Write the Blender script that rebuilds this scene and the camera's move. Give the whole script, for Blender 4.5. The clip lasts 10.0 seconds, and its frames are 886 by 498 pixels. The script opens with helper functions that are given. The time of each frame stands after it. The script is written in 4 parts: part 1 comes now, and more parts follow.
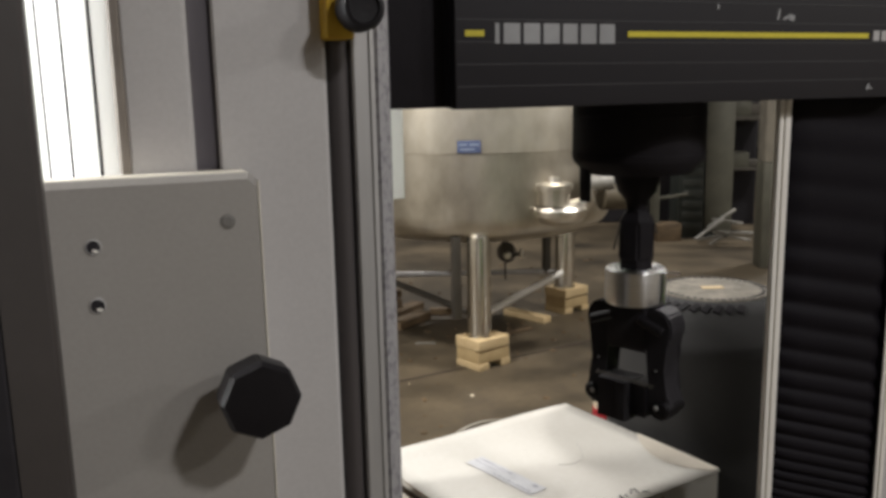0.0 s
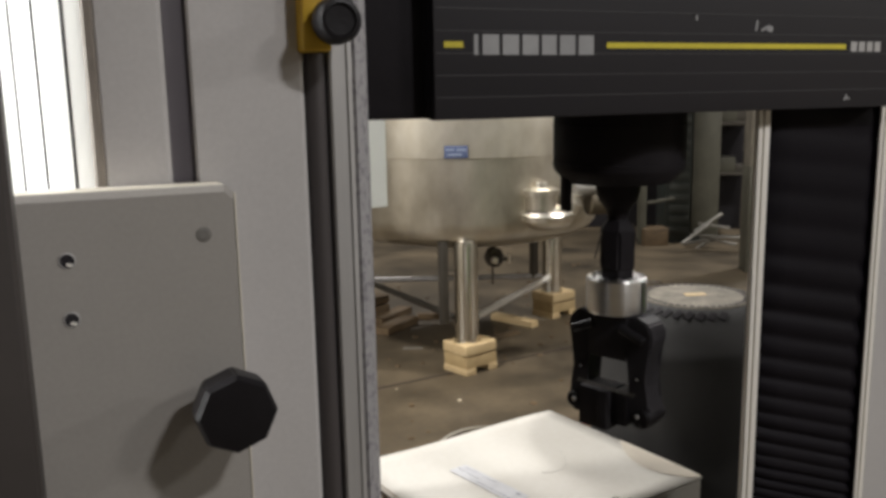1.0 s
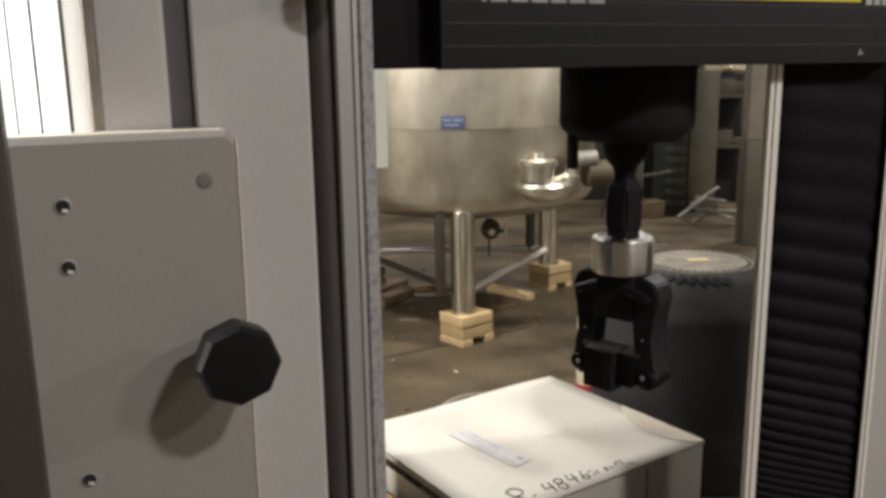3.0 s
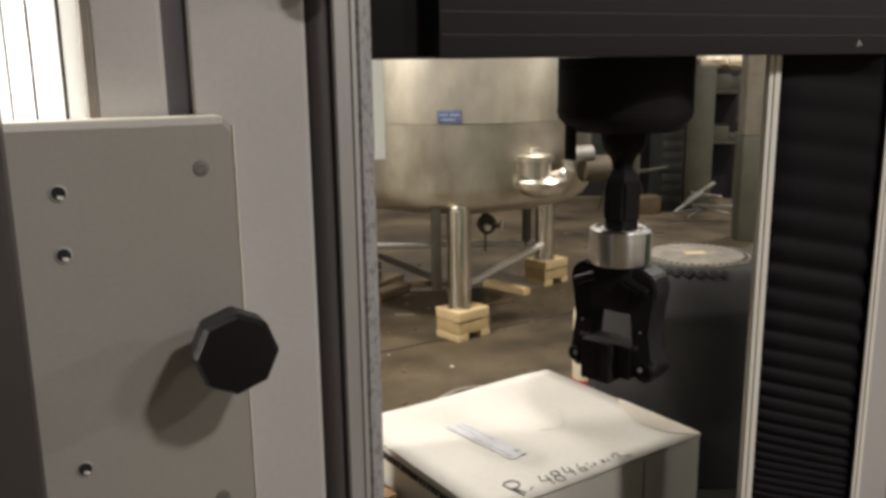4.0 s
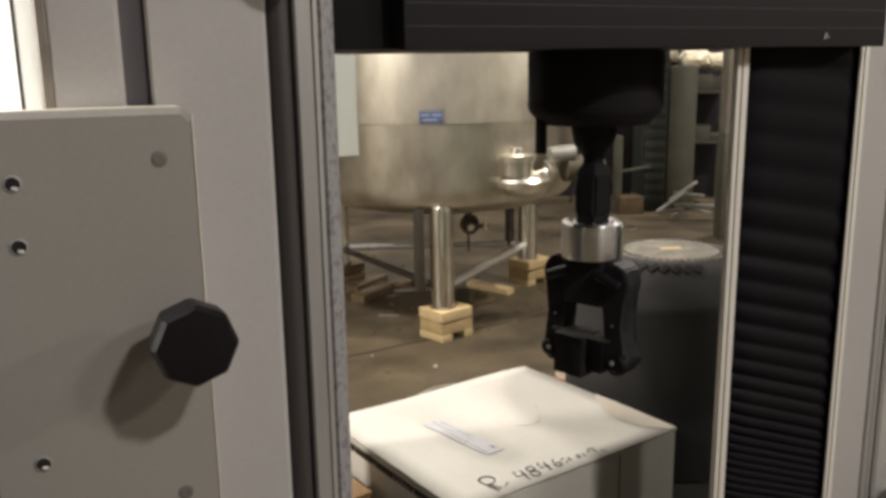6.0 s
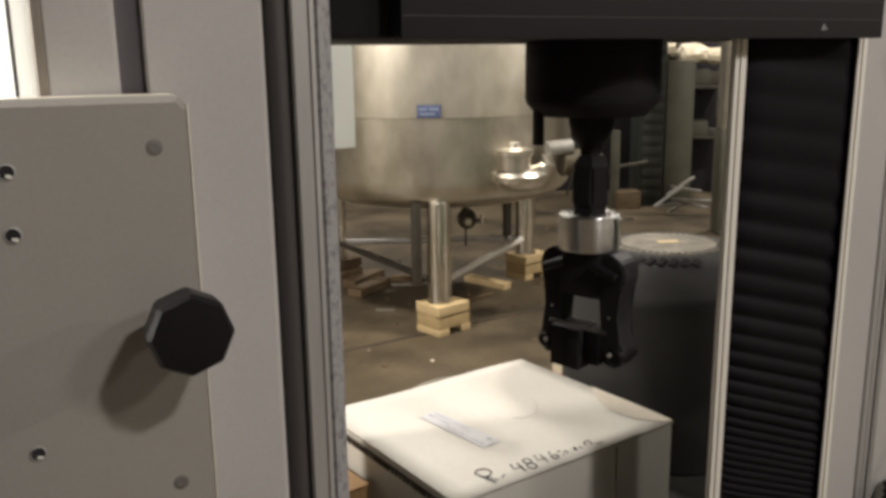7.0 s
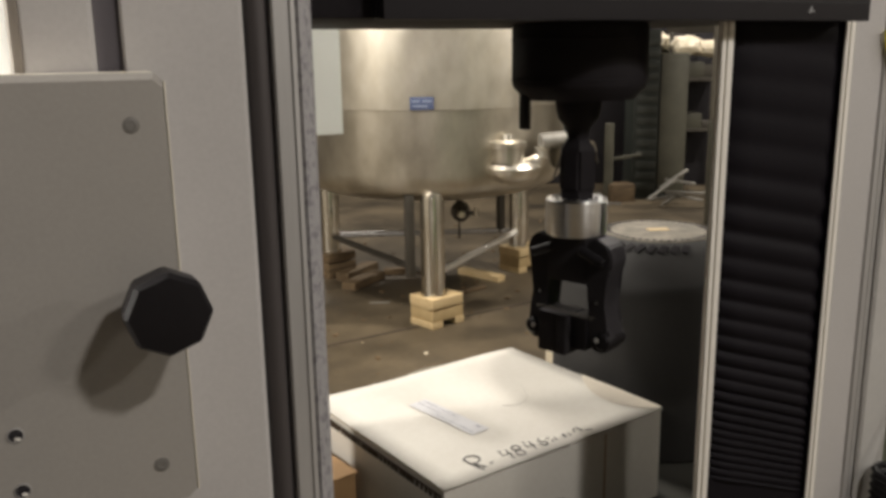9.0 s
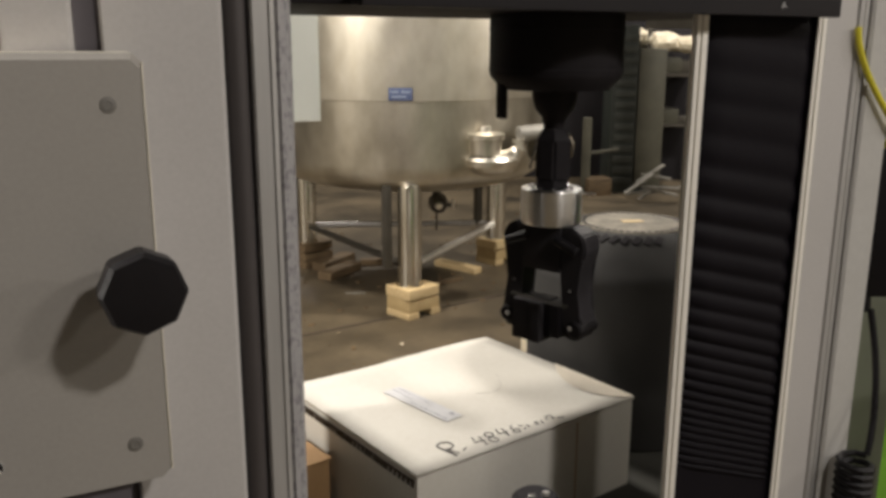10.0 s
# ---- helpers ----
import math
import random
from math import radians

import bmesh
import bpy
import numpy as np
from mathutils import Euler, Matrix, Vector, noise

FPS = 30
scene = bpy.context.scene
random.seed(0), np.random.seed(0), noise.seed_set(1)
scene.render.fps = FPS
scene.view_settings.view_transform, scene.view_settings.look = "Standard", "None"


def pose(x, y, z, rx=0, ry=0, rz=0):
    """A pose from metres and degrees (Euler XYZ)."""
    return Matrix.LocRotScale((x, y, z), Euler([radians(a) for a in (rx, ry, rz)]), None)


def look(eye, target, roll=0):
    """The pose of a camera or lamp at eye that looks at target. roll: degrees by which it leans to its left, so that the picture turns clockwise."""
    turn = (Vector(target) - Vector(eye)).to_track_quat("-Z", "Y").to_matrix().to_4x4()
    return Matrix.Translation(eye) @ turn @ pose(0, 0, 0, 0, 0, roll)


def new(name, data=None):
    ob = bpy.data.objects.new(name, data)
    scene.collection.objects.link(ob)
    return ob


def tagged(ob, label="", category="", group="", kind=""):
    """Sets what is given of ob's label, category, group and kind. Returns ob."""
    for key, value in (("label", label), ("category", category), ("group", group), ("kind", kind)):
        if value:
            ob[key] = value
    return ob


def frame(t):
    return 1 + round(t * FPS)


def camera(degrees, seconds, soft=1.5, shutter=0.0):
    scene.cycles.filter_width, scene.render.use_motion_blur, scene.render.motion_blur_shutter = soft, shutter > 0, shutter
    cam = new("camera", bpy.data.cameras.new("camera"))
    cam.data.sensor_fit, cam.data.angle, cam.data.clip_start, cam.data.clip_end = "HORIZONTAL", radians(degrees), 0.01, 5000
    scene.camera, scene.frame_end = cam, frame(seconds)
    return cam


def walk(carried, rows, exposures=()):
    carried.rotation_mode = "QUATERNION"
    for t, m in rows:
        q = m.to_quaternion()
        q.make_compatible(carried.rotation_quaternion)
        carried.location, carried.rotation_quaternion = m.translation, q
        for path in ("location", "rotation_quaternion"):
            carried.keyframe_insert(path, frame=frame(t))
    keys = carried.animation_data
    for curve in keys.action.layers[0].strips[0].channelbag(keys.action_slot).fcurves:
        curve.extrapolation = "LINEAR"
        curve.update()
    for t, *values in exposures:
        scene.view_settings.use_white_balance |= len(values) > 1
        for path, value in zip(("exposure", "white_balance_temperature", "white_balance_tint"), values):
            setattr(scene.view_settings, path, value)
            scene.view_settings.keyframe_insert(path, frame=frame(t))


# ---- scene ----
PATH = [
    (0, (0.0806, 0.0993, 1.4754), (0.8320, 1.9163, 1.1097), -1.18),
    (0.5, (0.0856, 0.0981, 1.4807), (0.8534, 1.9097, 1.1222), -1.03),
    (1, (0.0875, 0.0974, 1.4803), (0.8645, 1.9055, 1.1234), -1.09),
    (1.5, (0.0877, 0.0989, 1.4798), (0.8668, 1.9055, 1.1201), -1.16),
    (2, (0.0836, 0.0980, 1.4799), (0.8506, 1.9085, 1.1141), -1.38),
    (2.5, (0.0852, 0.1072, 1.4709), (0.8599, 1.9083, 1.0762), -1.14),
    (4, (0.0845, 0.1148, 1.4581), (0.8740, 1.9022, 1.0316), -0.73),
    (4.5, (0.0914, 0.1125, 1.4566), (0.8921, 1.8945, 1.0283), -1.01),
    (5, (0.0909, 0.1103, 1.4562), (0.8970, 1.8901, 1.0290), -0.86),
    (5.5, (0.0964, 0.1100, 1.4534), (0.9128, 1.8867, 1.0331), -0.90),
    (7, (0.0979, 0.1110, 1.4474), (0.9235, 1.8800, 1.0122), -0.78),
    (7.5, (0.1025, 0.1105, 1.4452), (0.9363, 1.8754, 1.0097), -0.75),
    (8, (0.1054, 0.1090, 1.4423), (0.9458, 1.8708, 1.0067), -0.69),
    (8.5, (0.1074, 0.1110, 1.4363), (0.9465, 1.8705, 0.9892), -0.72),
    (9, (0.1059, 0.1096, 1.4379), (0.9407, 1.8707, 0.9891), -0.85),
    (9.5, (0.1097, 0.1061, 1.4385), (0.9469, 1.8672, 0.9942), -0.86),
    (10, (0.1040, 0.1026, 1.4347), (0.9849, 1.8364, 0.9677), 0.23),
]
cam = camera(54.86, 10.0, soft=3.5)
walk(cam, [(t, look(eye, target, roll)) for t, eye, target, roll in PATH], [(0.0, -0.12, 6050.0, 10.0), (2.0, -0.06, 6150.0, 10.0), (4.0, 0.0, 6450.0, 10.0), (10.0, 0.0, 6500.0, 10.0)])

# ---- world and lamps ----
world = bpy.data.worlds.new("hall_air")
scene.world = world
world.use_nodes = True
world.node_tree.nodes["Background"].inputs[0].default_value = (1.0, 0.93, 0.84, 1)
world.node_tree.nodes["Background"].inputs[1].default_value = 0.02


def area_lamp(name, eye, target, width, depth, watts, colour):
    data = bpy.data.lights.new(name, "AREA")
    data.shape, data.size, data.size_y = "RECTANGLE", width, depth
    data.energy, data.color = watts, colour
    ob = new(name, data)
    ob.matrix_world = look(eye, target)
    return ob


WARM = (1.0, 0.93, 0.84)
NEUTRAL = (1.0, 0.945, 0.89)
# x, y, z of the unseen hanging lamps, their watts
# The last two are added to brighten what the tank reflects.
LAMPS = [(0.82, -0.62, 2.62, 21), (2.9, -2.4, 3.6, 54), (0.2, 3.4, 4.2, 180), (4.4, 2.4, 4.4, 200), (7.6, 6.0, 4.4, 185), (2.6, 8.6, 5.0, 200), (-4.5, 1.7, 4.4, 480), (9.0, -3.5, 4.6, 330)]
for lx, ly, lz, lw in LAMPS:
    area_lamp("hall_lamp", (lx, ly, lz - 0.14), (lx, ly, 0), 0.5 if lz > 3 else 0.13, 0.5 if lz > 3 else 0.13, lw, WARM if lz > 3 else NEUTRAL)
# Unseen lamp added only to whiten the ribbed corner of the left column.
area_lamp("rib_fill_light", (-0.32, 0.76, 1.62), (0.05, 0.72, 1.60), 0.08, 0.9, 5.5, (1.0, 0.98, 0.92))

# ---- materials ----


def mat(name, colour, rough=0.5, metal=0.0, dark=None, scale=8.0, spread=0.35, grain=120.0, bump=0.08, stretch=(1, 1, 1), rough_to=None, per_piece=0.0, spec=0.5, speck=0.08, mid=0.5):
    """Two scales of variation: broad stains towards dark, fine grain in relief and gloss."""
    m = bpy.data.materials.new(name)
    m.use_nodes = True
    nodes, links = m.node_tree.nodes, m.node_tree.links
    bsdf = nodes["Principled BSDF"]
    bsdf.inputs["Metallic"].default_value = metal
    bsdf.inputs["Specular IOR Level"].default_value = spec
    coord = nodes.new("ShaderNodeTexCoord")
    mapping = nodes.new("ShaderNodeMapping")
    mapping.inputs["Scale"].default_value = stretch
    links.new(coord.outputs["Object"], mapping.inputs["Vector"])
    broad = nodes.new("ShaderNodeTexNoise")
    broad.inputs["Scale"].default_value, broad.inputs["Detail"].default_value, broad.inputs["Roughness"].default_value = scale, 6, 0.6
    links.new(mapping.outputs[0], broad.inputs["Vector"])
    fine = nodes.new("ShaderNodeTexNoise")
    fine.inputs["Scale"].default_value, fine.inputs["Detail"].default_value = grain, 3
    links.new(mapping.outputs[0], fine.inputs["Vector"])
    ramp = nodes.new("ShaderNodeMapRange")
    ramp.inputs["From Min"].default_value, ramp.inputs["From Max"].default_value = mid - spread * 0.5, mid + spread * 0.5
    links.new(broad.outputs[0], ramp.inputs["Value"])
    mix = nodes.new("ShaderNodeMix")
    mix.data_type = "RGBA"
    dark = dark or tuple(c * 0.8 for c in colour)
    mix.inputs[6].default_value, mix.inputs[7].default_value = (*dark, 1), (*colour, 1)
    links.new(ramp.outputs[0], mix.inputs[0])
    grainy = nodes.new("ShaderNodeMix")
    grainy.data_type, grainy.blend_type = "RGBA", "OVERLAY"
    grainy.inputs[0].default_value = speck
    links.new(mix.outputs[2], grainy.inputs[6])
    links.new(fine.outputs[0], grainy.inputs[7])
    out = grainy.outputs[2]
    if per_piece:
        info = nodes.new("ShaderNodeObjectInfo")
        span = nodes.new("ShaderNodeMapRange")
        span.inputs["To Min"].default_value, span.inputs["To Max"].default_value = 1 - per_piece, 1 + per_piece
        links.new(info.outputs["Random"], span.inputs["Value"])
        hsv = nodes.new("ShaderNodeHueSaturation")
        links.new(span.outputs[0], hsv.inputs["Value"])
        links.new(out, hsv.inputs["Color"])
        out = hsv.outputs[0]
    links.new(out, bsdf.inputs["Base Color"])
    gloss = nodes.new("ShaderNodeMapRange")
    gloss.inputs["To Min"].default_value, gloss.inputs["To Max"].default_value = rough, rough_to or min(1, rough + 0.12)
    links.new(broad.outputs[0], gloss.inputs["Value"])
    links.new(gloss.outputs[0], bsdf.inputs["Roughness"])
    relief = nodes.new("ShaderNodeBump")
    relief.inputs["Strength"].default_value, relief.inputs["Distance"].default_value = bump, 0.002
    links.new(fine.outputs[0], relief.inputs["Height"])
    links.new(relief.outputs[0], bsdf.inputs["Normal"])
    return m


def glow(name, colour, strength):
    m = bpy.data.materials.new(name)
    m.use_nodes = True
    bsdf = m.node_tree.nodes["Principled BSDF"]
    bsdf.inputs["Emission Color"].default_value, bsdf.inputs["Emission Strength"].default_value = (*colour, 1), strength
    return m


PANEL = mat("grey_lilac_paint", (0.500, 0.481, 0.470), 0.36, dark=(0.450, 0.433, 0.420), scale=3, grain=350, bump=0.03)
PLATE = mat("warm_grey_paint", (0.350, 0.330, 0.305), 0.36, dark=(0.312, 0.295, 0.272), scale=4, grain=350, bump=0.03)
EDGE = mat("edge_highlight_paint", (0.80, 0.75, 0.63), 0.4, scale=30, grain=300)
UPRIGHT = mat("dark_brown_enamel", (0.050, 0.043, 0.040), 0.45, scale=8)
EDGE_SHADE = mat("edge_shade_brown", (0.27, 0.235, 0.20), 0.6, scale=30)
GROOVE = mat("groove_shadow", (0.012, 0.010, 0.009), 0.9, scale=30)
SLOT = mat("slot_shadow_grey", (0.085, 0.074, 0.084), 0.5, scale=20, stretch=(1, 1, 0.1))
SCREW_GREY = mat("dull_screw_steel", (0.20, 0.19, 0.175), 0.5, 0.3, scale=60)
ALU = mat("brushed_aluminium", (0.90, 0.87, 0.80), 0.38, 0.15, dark=(0.80, 0.77, 0.71), scale=14, grain=260, stretch=(1, 1, 0.05), bump=0.1)
ALU_DULL = mat("dull_aluminium", (0.52, 0.51, 0.50), 0.5, 0.55, dark=(0.40, 0.39, 0.38), scale=20, grain=200, stretch=(1, 1, 0.08))
MOTTLED = mat("chipped_grey_edge", (0.37, 0.36, 0.365), 0.6, 0.1, dark=(0.22, 0.21, 0.225), scale=230, spread=0.14, mid=0.44, grain=320, stretch=(1, 1, 0.6), bump=0.3)
RIBBED = mat("white_anodised_aluminium", (0.86, 0.85, 0.81), 0.35, 0.2, dark=(0.80, 0.79, 0.75), scale=6, stretch=(1, 1, 0.1))
ROD = mat("dark_steel_rod", (0.075, 0.066, 0.066), 0.42, 0.2, scale=18, stretch=(1, 1, 0.05))
YELLOW = mat("yellow_paint", (0.62, 0.40, 0.02), 0.42, dark=(0.45, 0.27, 0.015), scale=22, bump=0.05)
LINE = mat("yellow_stripe", (0.66, 0.56, 0.03), 0.5, scale=20)
LOGO = mat("pale_grey_print", (0.33, 0.33, 0.33), 0.5, scale=20)
BLACK_PLASTIC = mat("black_moulded_plastic", (0.0112, 0.0100, 0.0115), 0.38, scale=25, grain=220, bump=0.12, spec=0.22)
BLACK_PAINT = mat("charcoal_enamel", (0.0152, 0.0134, 0.0160), 0.48, dark=(0.0118, 0.0105, 0.0126), scale=5, grain=240, bump=0.05, stretch=(0.3, 1, 3), spec=0.34)
CELL_BLACK = mat("black_oxide_steel", (0.0185, 0.0165, 0.0185), 0.5, scale=30, grain=200, bump=0.1, spec=0.10)
BLACK_STEEL = mat("blackened_steel", (0.031, 0.029, 0.032), 0.42, 0.0, scale=30, grain=200, bump=0.1, spec=0.10)
RIDGE = mat("charcoal_ridge", (0.050, 0.048, 0.050), 0.5, scale=20)
RUBBER = mat("black_bellows_cloth", (0.0088, 0.0074, 0.0098), 0.55, dark=(0.0066, 0.0056, 0.0076), scale=9, grain=320, bump=0.15, spec=0.10)
STEEL = mat("turned_steel", (0.86, 0.85, 0.83), 0.26, 1.0, dark=(0.72, 0.71, 0.70), scale=8, grain=240, stretch=(1, 1, 8), bump=0.05)
turning = STEEL.node_tree.nodes.new("ShaderNodeTangent")
turning.direction_type, turning.axis = "RADIAL", "Z"
STEEL.node_tree.links.new(turning.outputs[0], STEEL.node_tree.nodes["Principled BSDF"].inputs["Tangent"])
STEEL.node_tree.nodes["Principled BSDF"].inputs["Anisotropic"].default_value = 0.85
STEEL.node_tree.nodes["Principled BSDF"].inputs["Anisotropic Rotation"].default_value = 0.25
STAINLESS_UP = mat("satin_stainless", (0.72, 0.675, 0.575), 0.24, 1.0, dark=(0.53, 0.49, 0.41), scale=5.5, spread=0.42, speck=0.16, grain=18, stretch=(1, 1, 0.55), bump=0.30, rough_to=0.62)
STAINLESS = mat("brushed_stainless", (0.70, 0.655, 0.56), 0.22, 1.0, dark=(0.49, 0.455, 0.38), scale=6.0, spread=0.42, speck=0.16, grain=18, stretch=(1, 1, 0.6), bump=0.30, rough_to=0.52)
POLISHED = mat("polished_stainless", (0.84, 0.80, 0.71), 0.26, 1.0, dark=(0.70, 0.66, 0.59), scale=9, grain=60, bump=0.06)
LEG = mat("bright_pipe", (0.82, 0.79, 0.71), 0.13, 1.0, dark=(0.66, 0.62, 0.55), scale=7, grain=60, bump=0.06, stretch=(1, 1, 0.3))
DARK_STEEL = mat("dull_dark_steel", (0.10, 0.09, 0.075), 0.5, 0.6, scale=9)
FLOOR = mat("stained_concrete", (0.122, 0.094, 0.058), 0.30, dark=(0.034, 0.027, 0.018), scale=1.7, spread=0.34, grain=26, bump=0.2, rough_to=0.62, speck=0.3)
WALL = mat("dim_block_wall", (0.42, 0.39, 0.33), 0.8, dark=(0.26, 0.24, 0.20), scale=0.8, grain=20, bump=0.2)
CEILING = mat("dark_roof_deck", (0.22, 0.21, 0.19), 0.8, scale=0.6, grain=12)
WOOD = mat("pale_pine", (0.60, 0.47, 0.27), 0.6, dark=(0.44, 0.31, 0.15), scale=9, spread=0.5, grain=70, stretch=(1, 6, 6), bump=0.2, per_piece=0.12)
BEARER = mat("sawn_pine_end", (0.47, 0.35, 0.18), 0.65, dark=(0.34, 0.24, 0.11), scale=12, spread=0.5, grain=80, bump=0.25)
TIMBER = mat("weathered_timber", (0.17, 0.115, 0.06), 0.7, dark=(0.085, 0.057, 0.03), scale=8, grain=60, stretch=(1, 6, 6), bump=0.25, per_piece=0.15)
WHITE_CARD = mat("white_cardboard", (0.63, 0.61, 0.555), 0.68, dark=(0.56, 0.53, 0.475), scale=6, spread=0.6, grain=150, bump=0.06)
BROWN_CARD = mat("brown_cardboard", (0.36, 0.22, 0.10), 0.7, dark=(0.29, 0.17, 0.075), scale=7, grain=150, bump=0.08)
LID_SHADE = mat("tan_lid_shade", (0.60, 0.545, 0.455), 0.7, scale=9)
CARD_EDGE = mat("corrugated_edge", (0.05, 0.035, 0.022), 0.8, scale=60)
PAPER = mat("bluish_paper", (0.605, 0.605, 0.625), 0.6, scale=20)
INK = mat("marker_ink", (0.035, 0.032, 0.035), 0.6, scale=40)
LABEL_INK = mat("faded_blue_print", (0.30, 0.30, 0.36), 0.6, scale=40)
CURVE_GREY = mat("faint_curve_grey", (0.50, 0.48, 0.45), 0.7, scale=40)
BLUE_TAG = mat("blue_enamel_plate", (0.105, 0.125, 0.215), 0.45, scale=30, dark=(0.06, 0.09, 0.20))
TAG_PRINT = mat("tag_print", (0.27, 0.32, 0.43), 0.5, scale=40)
HOSE = mat("dull_hose", (0.30, 0.27, 0.21), 0.5, scale=12)
FROSTED = mat("frosted_sheet", (0.86, 0.87, 0.80), 0.55, scale=3)
FROSTED.node_tree.nodes["Principled BSDF"].inputs["Transmission Weight"].default_value = 0.35
FROSTED.node_tree.nodes["Principled BSDF"].inputs["IOR"].default_value = 1.15
milky = FROSTED.node_tree.nodes.new("ShaderNodeBsdfTranslucent")
milky.inputs["Color"].default_value = (0.86, 0.88, 0.86, 1)
blend = FROSTED.node_tree.nodes.new("ShaderNodeMixShader")
blend.inputs[0].default_value = 0.6
FROSTED.node_tree.links.new(FROSTED.node_tree.nodes["Principled BSDF"].outputs[0], blend.inputs[1])
FROSTED.node_tree.links.new(milky.outputs[0], blend.inputs[2])
FROSTED.node_tree.links.new(blend.outputs[0], FROSTED.node_tree.nodes["Material Output"].inputs["Surface"])
TABLE = mat("grey_machine_table", (0.07, 0.069, 0.062), 0.65, scale=8, grain=200, spec=0.12)
DRUM = mat("black_drum_plastic", (0.042, 0.041, 0.040), 0.6, scale=8, grain=180, bump=0.1, spec=0.2)
DRUM_TOP = mat("dusty_grey_grille", (0.23, 0.205, 0.165), 0.75, dark=(0.10, 0.09, 0.07), scale=30, spread=0.3, grain=160, bump=0.3, speck=0.3)
GREEN_GREY = mat("olive_grey_paint", (0.098, 0.094, 0.068), 0.5, dark=(0.066, 0.062, 0.046), scale=4, grain=60)
DARK_GREEN = mat("dark_green_paint", (0.026, 0.031, 0.026), 0.5, dark=(0.018, 0.022, 0.018), scale=5, grain=60)
LOUVRE = mat("worn_green_louvre", (0.045, 0.049, 0.041), 0.5, dark=(0.026, 0.029, 0.024), scale=9)
SIDE = mat("pale_side_paint", (0.47, 0.46, 0.44), 0.35, dark=(0.43, 0.42, 0.40), scale=5)
RUST = mat("brown_cast_iron", (0.085, 0.068, 0.040), 0.6, dark=(0.06, 0.045, 0.025), scale=9, grain=80, bump=0.2)
PILLAR_PAINT = mat("grimy_tan_paint", (0.20, 0.18, 0.14), 0.6, dark=(0.13, 0.115, 0.09), scale=7, grain=80, bump=0.2)
PLASTIC_WRAP = mat("pale_plastic_wrap", (0.78, 0.71, 0.56), 0.35, dark=(0.58, 0.50, 0.36), scale=2.2)
LIME = mat("lime_green_plastic", (0.17, 0.40, 0.03), 0.45, scale=8)
PALE_WALL = mat("pale_green_grey_paint", (0.17, 0.175, 0.14), 0.6, scale=4)
CABLE = mat("yellow_cable_jacket", (0.70, 0.62, 0.04), 0.4, scale=30)
SCRAP = mat("scrap_metal", (0.34, 0.325, 0.29), 0.45, 0.4, dark=(0.22, 0.21, 0.19), scale=12)
RED = mat("red_paint", (0.45, 0.03, 0.04), 0.45, scale=20)
LAMP_GLASS = glow("lamp_glass", WARM, 14.0)

# ---- mesh helpers ----


def box(bm, x0, x1, y0, y1, z0, z1, bevel=0.0, m=None):
    made = bmesh.ops.create_cube(bm, size=1.0, matrix=Matrix.Translation(((x0 + x1) / 2, (y0 + y1) / 2, (z0 + z1) / 2)) @ Matrix.Diagonal((abs(x1 - x0), abs(y1 - y0), abs(z1 - z0), 1)))
    verts = made["verts"]
    if bevel:
        edges = list({e for v in verts for e in v.link_edges})
        cut = bmesh.ops.bevel(bm, geom=edges, offset=bevel, segments=2, affect="EDGES", profile=0.6)
        verts = list({v for f in cut["faces"] for v in f.verts} | {v for v in verts if v.is_valid})
    if m is not None:
        bmesh.ops.transform(bm, matrix=m, verts=verts)
    return verts


def prism(bm, outline, z0, z1):
    """An outline in x, y drawn up from z0 to z1."""
    low = [bm.verts.new((x, y, z0)) for x, y in outline]
    high = [bm.verts.new((x, y, z1)) for x, y in outline]
    n = len(outline)
    for i in range(n):
        bm.faces.new((low[i], low[(i + 1) % n], high[(i + 1) % n], high[i]))
    bm.faces.new(low[::-1])
    bm.faces.new(high)
    bmesh.ops.recalc_face_normals(bm, faces=bm.faces)
    return low + high


def lathe(bm, profile, segs=32, m=None):
    """A profile of (radius, height) turned about z."""
    rings = []
    for r, z in profile:
        if r < 1e-6:
            rings.append([bm.verts.new((0, 0, z))])
        else:
            rings.append([bm.verts.new((r * math.cos(2 * math.pi * k / segs), r * math.sin(2 * math.pi * k / segs), z)) for k in range(segs)])
    for a, b in zip(rings, rings[1:]):
        for k in range(segs):
            q = [a[k % len(a)], a[(k + 1) % len(a)], b[(k + 1) % len(b)], b[k % len(b)]]
            q = list(dict.fromkeys(q))
            if len(q) > 2:
                bm.faces.new(q)
    verts = [v for ring in rings for v in ring]
    if m is not None:
        bmesh.ops.transform(bm, matrix=m, verts=verts)
    return verts


def rod(bm, a, b, r, segs=14):
    """A round bar from a to b."""
    a, b = Vector(a), Vector(b)
    turn = (b - a).to_track_quat("Z", "Y").to_matrix().to_4x4()
    h, c = (b - a).length, min(r * 0.25, 0.003)
    return lathe(bm, [(0, 0), (r - c, 0), (r, c), (r, h - c), (r - c, h), (0, h)], segs, Matrix.Translation(a) @ turn)


